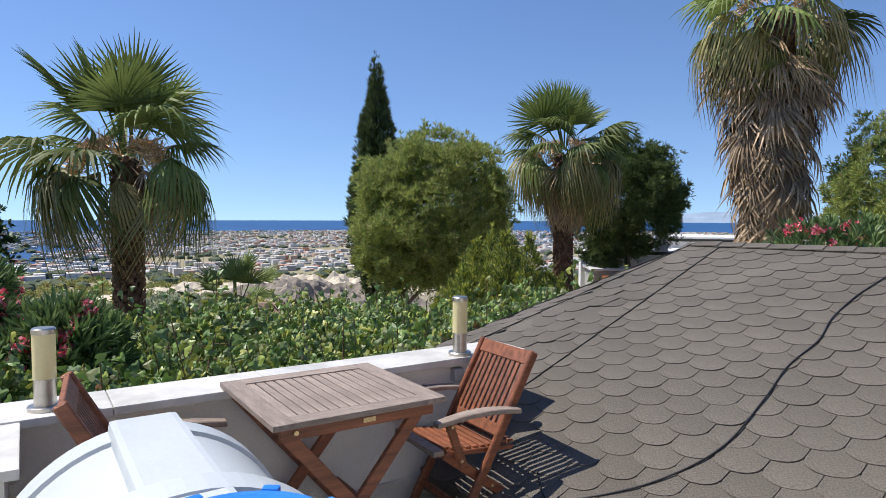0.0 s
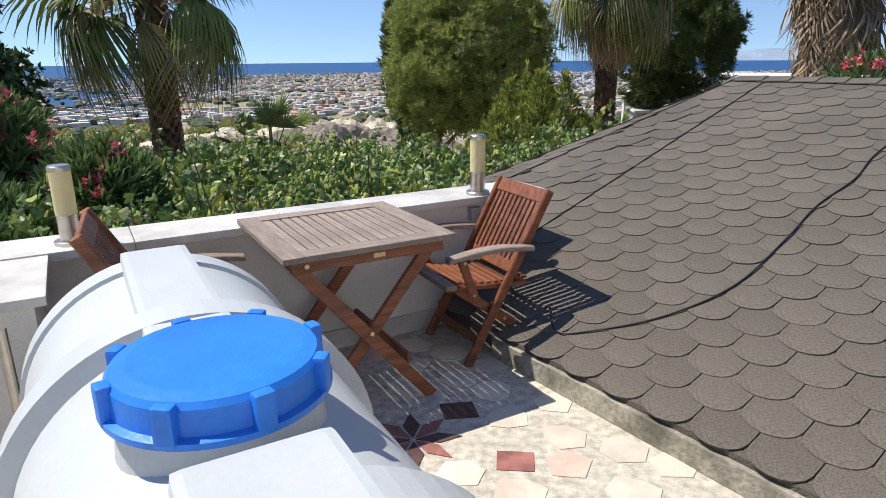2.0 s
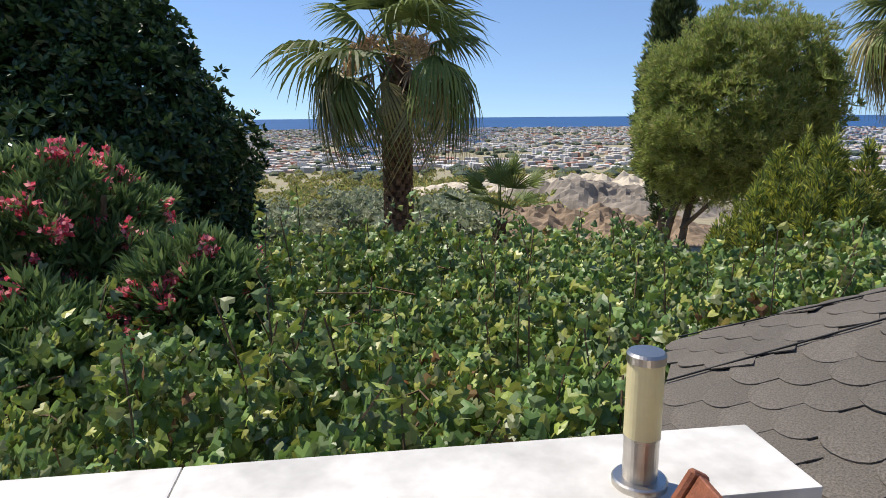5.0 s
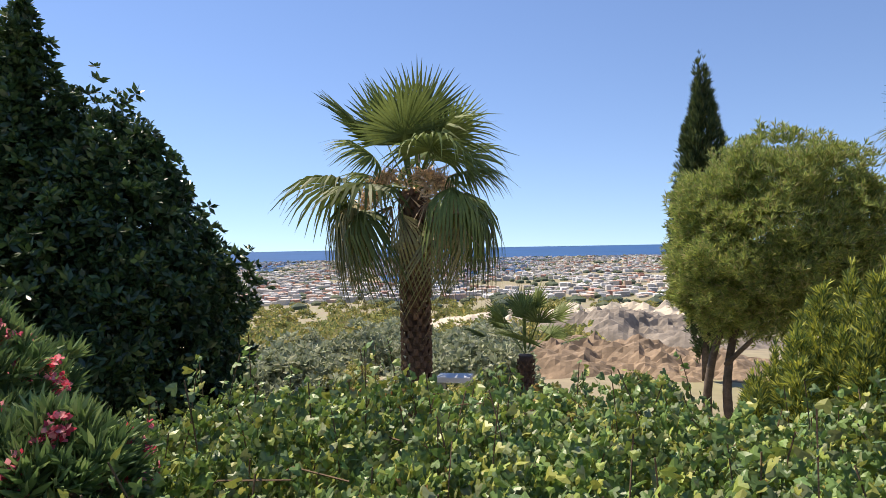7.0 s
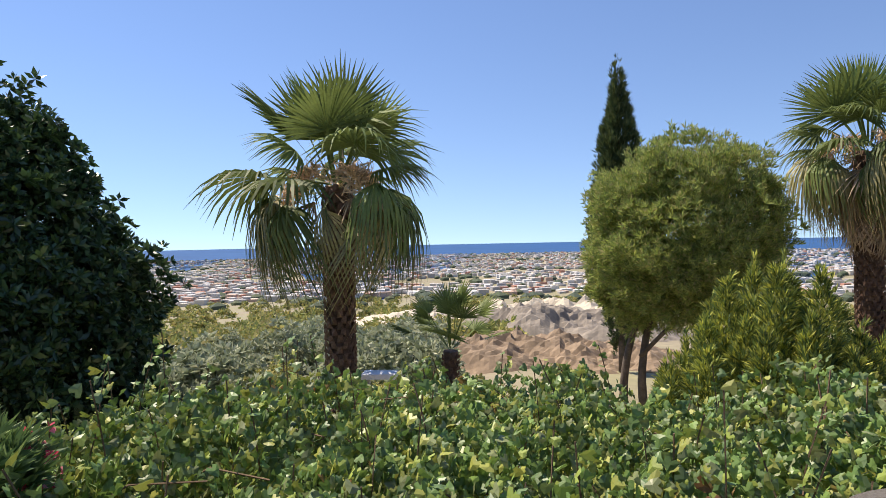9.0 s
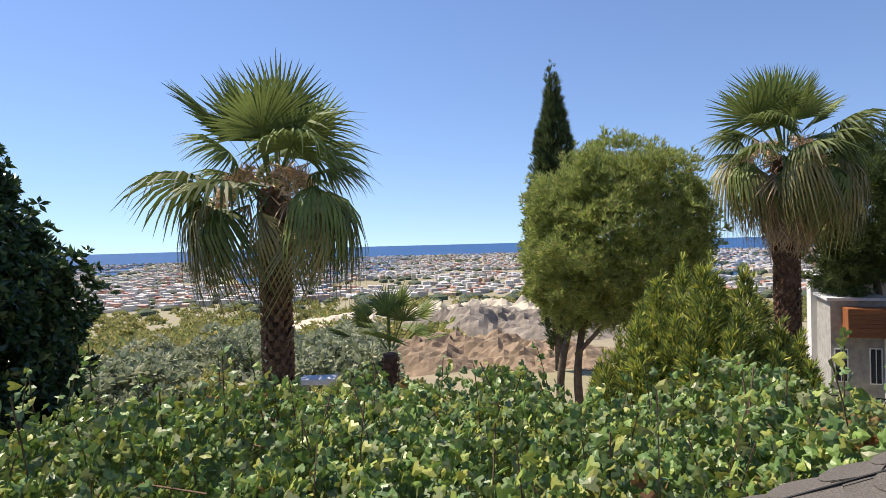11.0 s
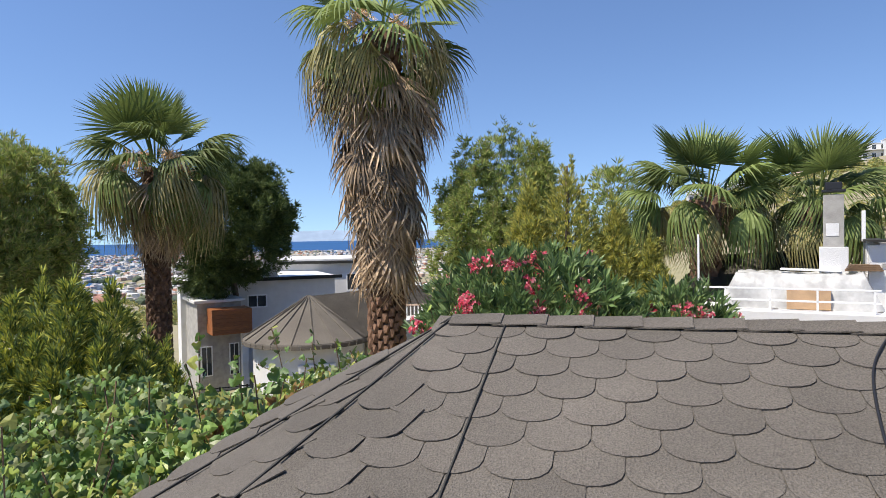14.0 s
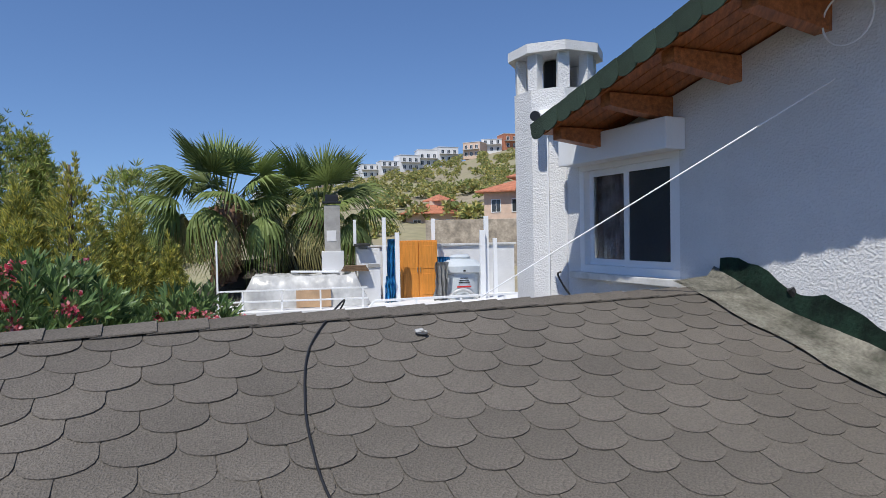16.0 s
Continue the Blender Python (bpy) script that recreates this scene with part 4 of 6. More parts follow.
path = [(0.50, 2.36), (0.52, 2.15), (0.66, 2.10), (0.98, 2.10), (1.31, 2.22), (1.62, 2.50), (1.85, 2.74), (2.10, 2.92), (2.26, 3.10), (2.40, 3.22), (2.60, 3.36), (2.93, 3.53), (3.25, 3.60), (3.45, 3.62)]
pts = [(x, y, roof_z(x, y) + 0.017) for x, y in path] + [(3.60, 3.72, 1.20), (3.8, 3.9, 1.10)]
bm = tube(smooth_line(pts), 0.0045, 6)
tagged(part("black_cable", bm, M["cable"], smooth=True), "black cable lying across the shingles over the ridge", "cable")
wire = tube([nd(4.153, D_END - 0.003, 2.33), (4.05, 3.08, 1.232)], 0.004, 6)
tagged(part("cord", wire, M["pvc"]), "white cord stretched from the house wall", "cord")
# security cameras on the chimney
sc = thing("security_camera", Matrix.Translation(nd(6.625, 1.775, 2.52)) @ RN @ pose(0, 0, 0, 0, 0, 225) @ Matrix.Scale(1.15, 4), "white security camera with black lens on the chimney", "camera")
part("bracket", box(0, -0.01, 0, 0.12, 0.05, 0.16, 0.01), M["pvc"], sc)
for y, a in ((-0.03, 40), (0.0, 0)):
    bm = lathe([(0.034, -0.02), (0.036, 0.13)], 16)
    bmesh.ops.transform(bm, matrix=pose(0.02 if a else -0.05, -0.04, 0.02, 95, 0, a), verts=bm.verts)
    body = part("barrel", bm, M["pvc"], sc)
    bm = lathe([(0.037, 0.13), (0.037, 0.16)], 16)
    bmesh.ops.transform(bm, matrix=pose(0.02 if a else -0.05, -0.04, 0.02, 95, 0, a), verts=bm.verts)
    part("lens_hood", bm, M["black_plastic"], sc)

# ---------------------------------------------------------------- plants


def blade_leaf(name, segs, spread, petiole, blade, droop, width, fold=0.0, seed=0, ragged=0.15, tips=0.3):
    """A fan leaf along +x: a stalk and a fan of narrow, drooping segments."""
    r = random.Random(seed)
    bm = bmesh.new()
    w = 0.012
    for k in range(5):
        x0 = petiole * k / 4
        for y in (-w, w):
            bm.verts.new((x0, y, 0.012 - 0.05 * droop * (x0) ** 2))
    bm.verts.ensure_lookup_table()
    for k in range(4):
        bm.faces.new((bm.verts[2 * k], bm.verts[2 * k + 2], bm.verts[2 * k + 3], bm.verts[2 * k + 1]))
    for s in range(segs):
        a = radians(-spread + 2 * spread * s / (segs - 1) + r.uniform(-1.5, 1.5))
        L = blade * (0.66 + 0.34 * math.cos(a * 0.7)) * r.uniform(1 - ragged, 1)
        d = Vector((math.cos(a), math.sin(a), 0))
        side = Vector((-d.y, d.x, 0))
        prev = None
        limp = tips * r.uniform(0.4, 1.6)
        for j, (f, wid) in enumerate(((0.03, 0.12), (0.35, 0.64), (0.56, 0.80), (0.78, 0.42), (1.0, 0.05))):
            q = min(f, 0.72)
            p = Vector((petiole, 0, 0)) + d * L * (q + (f - q) * max(0.15, 1 - limp))
            hang = droop * (L * f) ** 2 / blade * (0.8 + 0.4 * r.random())
            p.z -= hang + abs(math.sin(a)) * fold * L * f + max(0, f - 0.6) * limp * L
            if droop > 0.9:
                p.x = petiole + (p.x - petiole) * (1 - 0.35 * f)
                p.y *= 1 - 0.3 * f
            h = side * width * wid * blade * 0.5
            lift = Vector((0, 0, width * wid * blade * 0.30 * (1 if s % 2 else -1)))
            cur = (bm.verts.new(p - h + lift), bm.verts.new(p + h - lift))
            if prev:
                bm.faces.new((prev[0], cur[0], cur[1], prev[1]))
            prev = cur
    me = bpy.data.meshes.new(name)
    bm.to_mesh(me)
    bm.free()
    return me


def leaf_set(material, **kw):
    out = []
    for s in range(3):
        me = blade_leaf("frond", seed=s + 3, **kw)
        me.materials.append(material)
        out.append(me)
    return out


UPRIGHT = leaf_set(M["frond"], segs=36, spread=88, petiole=0.46, blade=0.56, droop=0.06, width=0.052, tips=0.12)
SPREAD = leaf_set(M["frond"], segs=36, spread=112, petiole=0.50, blade=0.54, droop=0.40, width=0.058, fold=0.12, tips=0.5)
HANG = leaf_set(M["frond"], segs=34, spread=115, petiole=0.50, blade=0.60, droop=1.05, width=0.055, fold=0.35, tips=0.7)
HANG_OLD = leaf_set(M["frond_old"], segs=32, spread=105, petiole=0.48, blade=0.60, droop=1.25, width=0.045, fold=0.40, tips=0.8)
DEAD = leaf_set(M["frond_dead"], segs=20, spread=42, petiole=0.32, blade=0.68, droop=0.16, width=0.036, fold=0.12, ragged=0.6, tips=0.35)
YOUNG = leaf_set(M["frond"], segs=32, spread=80, petiole=0.58, blade=0.46, droop=0.05, width=0.055, tips=0.15)


def palm(name, base, crown_z, reach, trunk_r, label, greens, dead=0, skirt=0.0, fruit=0, seed=1, boots=True, dead_size=0.68, old=6, top=85, low=-10, heads=None):
    """A fan palm: booted trunk, a head of fronds, hanging old leaves and flower stalks."""
    r = random.Random(seed)
    p = thing(name, Matrix.Translation(base), label, "palm tree")
    H = crown_z - base[2]
    ringsn = max(6, int(H / 0.25))
    bm = tube([(0.03 * math.sin(k * 0.7), 0.03 * math.cos(k * 0.9), H * k / ringsn) for k in range(ringsn + 1)],
              [trunk_r * (0.92 + 0.1 * math.sin(k * 2.1)) * (1.15 if k == 0 else 1) for k in range(ringsn + 1)], 14)
    part("trunk", bm, M["bark_palm"], p, smooth=True)
    if boots:
        tv = [(-0.09, 0, 0), (0.09, 0, 0), (0.05, 0.09, 0.2), (-0.05, 0.09, 0.2), (0, 0.12, 0.05)]
        tf = [(0, 1, 4), (1, 2, 4), (2, 3, 4), (3, 0, 4)]
        pl = []
        k = 0
        z = 0.2
        while z < H - 0.1:
            for q in range(9):
                a = 2 * math.pi * (q + 0.5 * (k % 2)) / 9 + r.uniform(-0.1, 0.1)
                pl.append(np.array(Matrix.Translation((trunk_r * 0.9 * math.cos(a), trunk_r * 0.9 * math.sin(a), z + r.uniform(-.03, .03))) @ pose(0, 0, 0, 0, 0, math.degrees(a) - 90) @ Matrix.Scale(trunk_r / 0.32, 4)))
            z += 0.17
            k += 1
        o = part("leaf_base", scatter("leaf_base", tv, tf, np.array(pl)), M["bark_palm"], p)
        o["kind"] = "stuff"

    def put(meshes, pitch, az, size, z):
        o = new("frond", r.choice(meshes))
        o.parent = p
        o.matrix_basis = Matrix.Translation((0, 0, z)) @ pose(0, 0, 0, 0, 0, az) @ pose(trunk_r * 0.6, 0, 0, r.uniform(-25, 25), -pitch, 0) @ Matrix.Scale(size, 4)

    golden = 137.5
    for k in range(greens):
        f = k / (greens - 1)
        pitch = top - (top - low) * f + r.uniform(-8, 8)
        az = k * golden + r.uniform(-15, 15)
        meshes = heads if heads else UPRIGHT if f < 0.42 else SPREAD if f < 0.82 else HANG
        put(meshes, pitch, az, reach * r.uniform(0.78, 1.08) * (0.92 if f < 0.2 else 1), H + 0.25 * (1 - f))
    for k in range(old):
        put(HANG_OLD, r.uniform(-25, 5), k * 360 / old + r.uniform(-20, 20), reach * r.uniform(0.8, 0.95), H - 0.1)
    for k in range(dead):
        f = r.random() ** 0.8
        put(DEAD, -18 - 64 * f ** 0.5 + r.uniform(-10, 10), k * golden + r.uniform(-20, 20), reach * dead_size * r.uniform(0.8, 1.2), H + 0.1 - f * skirt)
    for k in range(fruit):
        a = 360 * k / max(1, fruit) + r.uniform(-30, 30)
        tv = [(-.012, 0, 0), (.012, 0, 0), (0, 0, .14)]
        n = 190
        run = [r.random() for _ in range(n)]
        pos = np.array([(0.45 + 0.75 * math.sin(1.5 * q) + r.gauss(0, .08), r.gauss(0, .09 + .05 * q), 0.42 - 0.95 * q * q + r.gauss(0, .07)) for q in run])
        m = scatter("flower_stalk", tv, [(0, 1, 2)], frames_of(pos * reach / 3, rng.normal(size=(n, 3)), rng.random(n) * 6, np.full(n, 2.6)))
        o = part("flower_stalk", m, M["fruit"], p, "dry straw-coloured flower stalks")
        o["kind"] = "stuff"
        o.matrix_basis = pose(0, 0, H, 0, 0, a)
    return p


palm("palm_tree", (-9.6, 17.6, -4.3), 3.0, 3.5, 0.36, "tall fan palm with green crown and booted trunk", 30, 7, 0.6, 6, 3, old=6, top=92, low=-20)
palm("palm_tree", (-7.3, 19.9, -4.4), -1.75, 1.95, 0.22, "young fan palm with short red-brown trunk", 15, 0, 0, 0, 5, old=0, top=88, low=14, heads=YOUNG)
palm("palm_tree", (4.6, 29.0, -5.0), 4.3, 3.5, 0.38, "fan palm with green crown and hanging dry leaves", 30, 55, 2.0, 4, 7, old=14, top=85, low=-25)
palm("palm_tree", (10.02, 20.7, -4.4), 7.9, 3.5, 0.5, "tall fan palm with thick skirt of dead fronds", 22, 330, 6.3, 2, 9, old=9, dead_size=0.80, top=60, low=-50)
palm("palm_tree", (14.13, 12.06, -4.0), 2.25, 2.0, 0.3, "fan palm behind the neighbouring terrace", 30, 6, 0.4, 1, 11, old=8)
palm("palm_tree", (16.0, 10.45, -4.0), 2.1, 2.0, 0.3, "fan palm behind the concrete chimney stack", 30, 4, 0.4, 0, 13, old=8)


def tuft(n, spread, length, width, seed=0):
    """A spray of n thin blades about +z."""
    r = random.Random(seed)
    v, f = [], []
    for k in range(n):
        a = 2 * math.pi * k / n + r.uniform(-.3, .3)
        t = radians(spread) * math.sqrt(r.random())
        d = Vector((math.sin(t) * math.cos(a), math.sin(t) * math.sin(a), math.cos(t)))
        s = d.cross(Vector((r.uniform(-1, 1), r.uniform(-1, 1), r.uniform(-1, 1)))).normalized() * width * 0.5
        L = length * r.uniform(0.7, 1.0)
        b = len(v)
        v += [tuple(d * 0.02), tuple(d * L * 0.5 + s), tuple(d * L), tuple(d * L * 0.5 - s)]
        f.append((b, b + 1, b + 2, b + 3))
    return v, f


PINE_T, LEAF_T, CYP_T = tuft(14, 60, 1.0, 0.10, 1), tuft(9, 85, 1.0, 0.36, 2), tuft(7, 34, 1.0, 0.13, 3)
OLE_T = tuft(9, 60, 1.0, 0.16, 4)


def lump(d, seed, k=2.3):
    return 1 + 0.22 * noise.noise(Vector(d) * k + Vector((seed, 0, 0))) + 0.14 * noise.noise(Vector(d) * k * 2.6 + Vector((0, seed, 0)))


def crown(name, tree, centre, radii, count, size, template, material, up=0.4, seed=1, shape=None, inner=0.35, k=2.3, clumps=0):
    """A crown of many small sprays on an uneven body. shape(h) narrows it by height, h from 0 to 1."""
    g = np.random.default_rng(seed)
    pos, nrm, sz = [], [], []
    heads = g.normal(size=(max(1, clumps), 3))
    heads /= np.linalg.norm(heads, axis=1, keepdims=True)
    puff = 0.80 + 0.32 * g.random(max(1, clumps))
    while len(pos) < count:
        d = g.normal(size=3)
        head = 1.0
        if clumps and g.random() < 0.8:
            q = g.integers(clumps)
            d = heads[q] + d * 0.10
            head = puff[q]
        d /= np.linalg.norm(d)
        depth = 1.0 if g.random() > inner else 0.35 + 0.6 * g.random()
        rr = lump(d, seed * 3.1, k) * head * depth * (0.93 + 0.12 * g.random())
        p = d * rr * radii
        if shape:
            h = min(1, max(0, (p[2] / radii[2] + 1) / 2))
            s = shape(h)
            p = np.array((p[0] * s, p[1] * s, p[2]))
        pos.append(p + centre)
        nn = d / radii
        nn = nn / np.linalg.norm(nn) + np.array((0, 0, up)) + g.normal(size=3) * 0.3
        nrm.append(nn)
        sz.append(size * (0.7 + 0.6 * g.random()))
    me = scatter(name, template[0], template[1], frames_of(np.array(pos), np.array(nrm), g.random(count) * 6.28, np.array(sz)))
    return part(name, me, material, tree)


def tree(name, base, label, trunks, category="tree"):
    t = thing(name, Matrix.Translation(base), label, category)
    for pts, r0, r1 in trunks:
        n = len(pts)
        line = smooth_line(pts, 4)
        part("trunk", tube(line, [r0 + (r1 - r0) * k / (len(line) - 1) for k in range(len(line))], 10), M["bark"], t, smooth=True)
    return t


t = tree("umbrella_pine", (-2.6, 26.0, -4.9), "round-headed green umbrella pine with slender trunks",
         [([(-0.7, 0, 0), (-0.65, 0, 1.6), (-0.2, 0, 3.4), (1, 0, 5.8)], 0.17, 0.08), ([(0, 0.1, 0), (-0.05, 0, 1.8), (0.4, 0.3, 4), (2.0, 0.3, 6.5)], 0.17, 0.08),
          ([(-0.1, 0, 2.2), (1.2, -0.5, 3.6), (2.6, -0.6, 4.8)], 0.09, 0.04)])
crown("crown", t, np.array((1.45, 0, 6.5)), np.array((3.1, 2.8, 3.05)), 15000, 0.27, PINE_T, M["pine"], 1.0, 2, k=3.4, clumps=210)
crown("crown", t, np.array((-0.3, 0.2, 4.9)), np.array((1.3, 1.3, 1.8)), 4200, 0.27, PINE_T, M["pine"], 0.7, 12, k=3, clumps=40)
# this pine's shade comes from its darker needle palette
t = tree("umbrella_pine", (8.8, 33.8, -5.4), "umbrella pine behind a palm, shade put into its needle colour", [([(0, 0, 0), (0.1, 0, 3), (-0.3, 0, 6)], 0.22, 0.1), ([(0.0, 0, 2), (-1.2, 0, 4.5), (-1.6, 0, 6)], 0.12, 0.06)])
crown("crown", t, np.array((-0.4, 0, 7.7)), np.array((2.9, 2.6, 3.1)), 10500, 0.31, PINE_T, M["pine_shaded"], 0.6, 4, k=2.8, clumps=150)
t = tree("cypress", (-5.0, 36.4, -5.6), "slender dark green cypress tree", [([(0, 0, 0), (0, 0, 7), (0, 0, 14.5)], 0.2, 0.03)])
crown("crown", t, np.array((0, 0, 8.4)), np.array((1.6, 1.6, 6.6)), 6500, 0.42, CYP_T, M["cypress"], 1.6, 5, shape=lambda h: min(0.55 + h * 1.2, 1.15 - 0.85 * h ** 1.6), k=3.5, clumps=120)
t = tree("golden_conifer", (0.78, 10.45, -3.9), "broad yellow-green conifer bush with upright tips", [([(0, 0, 0), (0, 0, 2), (0, 0, 4.3)], 0.12, 0.03)], "conifer")
sp = random.Random(33)
crown("foliage", t, np.array((0, 0, 2.45)), np.array((1.35, 1.25, 1.9)), 12000, 0.115, CYP_T, M["golden"], 1.1, 33, shape=lambda h: 1.12 - 0.45 * h ** 3, k=5, inner=0.25, clumps=170)
for k in range(46):
    q, a = 1.5 * math.sqrt((k + 0.3) / 46), k * 2.4
    x, y = q * math.cos(a), q * math.sin(a) * 0.92
    h = 5.15 - 1.75 * (q / 1.5) ** 1.7 + sp.uniform(-0.4, 0.15)
    crown("spire", t, np.array((x, y, h - 0.85)), np.array((0.25, 0.25, 0.85)), 430, 0.115, CYP_T, M["golden"], 1.0, 20 + k, shape=lambda s: 1.15 - 0.85 * s ** 1.6, k=5, inner=0.2)
t = tree("conifer", (10.87, 13.35, -3.9), "olive-green conical conifer behind the oleander", [([(0, 0, 0), (0, 0, 3), (0, 0, 7)], 0.15, 0.03)], "conifer")
for k, (x, y, h, rr) in enumerate(((0, 0, 6.8, 1.45), (-0.9, 0.3, 6.4, 1.1), (0.9, -0.6, 5.9, 1.1), (1.4, -1.2, 5.2, 0.95))):
    crown("spire", t, np.array((x, y, h * 0.52)), np.array((rr * 0.9, rr * 0.9, h * 0.47)), 5200, 0.15, CYP_T, M["conifer"], 0.8, 40 + k, shape=lambda q: 1.1 - 0.8 * q ** 2.4, k=5)
t = tree("pine_tree", (12.2, 17.5, -4.2), "dense green pine behind the tall palm", [([(0, 0, 0), (0, 0, 3), (0, 0, 6)], 0.2, 0.05)])
crown("crown", t, np.array((0, 0, 5.3)), np.array((1.8, 1.8, 3.3)), 8500, 0.22, PINE_T, M["pine"], 0.7, 50, k=3, clumps=80)
t = tree("pine_tree", (18.5, 19.0, -3.5), "small thin pine between the palms", [([(0, 0, 0), (0, 0, 3), (0, 0, 6)], 0.12, 0.04)])
crown("crown", t, np.array((0, 0, 4.6)), np.array((1.3, 1.3, 2.6)), 900, 0.34, PINE_T, M["pine"], 0.7, 51, k=3)
t = tree("bay_tree", (-9.1, 7.9, -3.9), "large dark glossy-leaved tree at the garden edge", [([(0, 0, 0), (0, 0, 2.5), (0.2, 0, 5)], 0.25, 0.06), ([(0, 0, 1.5), (0.9, 0.4, 3.5)], 0.14, 0.05)])
crown("crown", t, np.array((0, 0, 3.7)), np.array((2.02, 2.02, 3.7)), 15000, 0.17, LEAF_T, M["laurel"], 0.6, 60, shape=lambda h: 1.12 - 1.4 * max(0, h - 0.70), k=3.2, clumps=240)
crown("crown", t, np.array((-0.35, -0.6, 5.0)), np.array((1.25, 1.25, 3.8)), 6500, 0.17, LEAF_T, M["laurel"], 0.9, 62, shape=lambda h: 1.15 - 0.85 * h ** 2, k=3.5, clumps=110)
t = tree("bay_tree", (-11.2, 10.4, -4.1), "smaller dark green tree beside the large one", [([(0, 0, 0), (0, 0, 2), (0, 0, 3.5)], 0.18, 0.06)])
crown("crown", t, np.array((0.2, 0, 3.3)), np.array((1.15, 1.15, 2.3)), 4200, 0.17, LEAF_T, M["laurel"], 0.6, 61, shape=lambda h: 1.1 - 0.6 * h ** 1.7, k=3.2)


def oleander(base, centre, radii, leaves, flowers, label, seed):
    o = thing("oleander", Matrix.Translation(base), label, "oleander bush")
    g = random.Random(seed)
    for k in range(14):
        a = g.uniform(0, 6.28)
        q = Vector(centre) + Vector((math.cos(a) * radii[0] * 0.75, math.sin(a) * radii[1] * 0.75, radii[2] * g.uniform(0, 0.8)))
        part("stem", tube(smooth_line([(0.1 * math.cos(a), 0.1 * math.sin(a), 0), (q.x * 0.4, q.y * 0.4, q.z * 0.5), q], 4), 0.018, 5), M["stem"], o)
    crown("foliage", o, np.array(centre), np.array(radii), leaves, 0.17, OLE_T, M["oleander"], 0.7, seed, k=4)
    G = np.random.default_rng(seed)
    PET_T = tuft(6, 88, 1.0, 0.7, 8)
    for k in range(flowers):
        d = G.normal(size=3)
        d[2] = abs(d[2]) * 0.7 - 0.1
        d /= np.linalg.norm(d)
        c = np.array(centre) + d * np.array(radii) * (lump(d, seed * 3.1, 4) + 0.04)
        n = 16
        pos = c + G.normal(size=(n, 3)) * 0.045
        me = scatter("blossom", PET_T[0], PET_T[1], frames_of(pos, G.normal(size=(n, 3)) + d * 1.5, G.random(n) * 6, np.full(n, 0.048)))
        part("blossom", me, M["petal"], o, "cluster of pink flowers")
    return o


oleander((-4.3, 4.15, -3.7), (0, 0, 3.95), (0.85, 0.85, 0.95), 3600, 95, "oleander bush with deep pink flowers by the parapet", 71)
oleander((-3.05, 4.3, -3.7), (0, 0, 3.98), (0.42, 0.42, 0.4), 700, 16, "low oleander shoots with pink flowers", 72)
oleander((-3.5, 3.45, -3.7), (0, 0, 3.75), (0.5, 0.5, 0.45), 700, 18, "oleander branches with pink flowers over the vine", 76)
oleander((5.10, 7.92, -3.7), (0, 0, 4.15), (1.1, 1.1, 0.9), 2000, 44, "oleander with pink flowers rising behind the roof", 73)
oleander((6.25, 6.8, -3.7), (0, 0, 3.95), (0.55, 0.55, 0.7), 700, 12, "pink oleander by the neighbouring terrace", 75)

# the vine that covers the pergola beyond the parapet
LOBE = [(0, 0, 0), (0.30, -0.30, -0.05), (0.62, -0.12, -0.02), (0.50, 0.28, -0.04), (0.42, 0.50, -0.10), (0, 0.95, -0.06), (-0.42, 0.50, -0.10), (-0.50, 0.28, -0.04), (-0.62, -0.12, -0.02), (-0.30, -0.30, -0.05), (0, 0.35, 0.07)]
LOBE_F = [(10, 0, 1, 2), (10, 2, 3, 4), (10, 4, 5), (10, 5, 6), (10, 6, 7, 8), (10, 8, 9, 0)]


def vine_height(x, y):
    return 0.08 + 0.24 * noise.noise(Vector((x, y, 0)) * 0.55) + 0.26 * noise.noise(Vector((x, y, 5)) * 1.6) + 0.22 * noise.noise(Vector((x, y, 9)) * 4.2) + 0.24 * min(1, max(0, (86 - math.degrees(math.atan2(y - 2.5, x - 0.5))) / 18))


def vine_ok(x, y, reach=0.0):
    rel = Vector((x, y, 0)) - Vector((-1.464, 1.613, 0))
    u, v = rel.dot(U), rel.dot(V)
    if v < 0.30 or u < -2.6:
        return False
    c = Vector((x - APEX.x, y - APEX.y, 0))
    if c.length < np.interp((math.degrees(math.atan2(c.y, c.x)) + 360) % 360, hips[::-1], radii[::-1]) + 0.03:
        return False
    n = 0.755 * x + 0.656 * y
    d = 0.656 * x - 0.755 * y
    if d > -2.0 and n < 7.6:
        return False
    far = 6.1 + 0.5 * noise.noise(Vector((x, y, 2)) * 0.8)
    q = Vector((x - 0.4, y - 2.6, 0))
    return q.length < far and math.atan2(q.y, q.x) > radians(52) - 0.0


pos, nrm, size = [], [], []
G = np.random.default_rng(81)
while len(pos) < 56000:
    x, y = G.uniform(-6, 6), G.uniform(1.5, 9.4)
    near = math.hypot(x - 0.4, y - 2.6)
    if not vine_ok(x, y) or G.random() > 1.25 - near / 9:
        continue
    layer = G.random()
    z = vine_height(x, y) + (0.16 * G.random() ** 1.5 if layer < 0.5 else -0.5 * G.random() ** 1.2)
    pos.append((x, y, z))
    nrm.append((G.normal() * 0.9 - 0.1, G.normal() * 0.9 - 0.35, 0.34 + 0.3 * G.random()))
    size.append(0.034 + 0.042 * G.random())
pos, nrm, size = np.array(pos), np.array(nrm), np.array(size)
dryness = np.array([noise.noise(Vector((p[0], p[1], 4)) * 0.9) for p in pos]) + 0.9 * np.exp(-np.abs(np.hypot(pos[:, 0] - APEX.x, pos[:, 1] - APEX.y) - 1.9) * 1.6) - 0.35
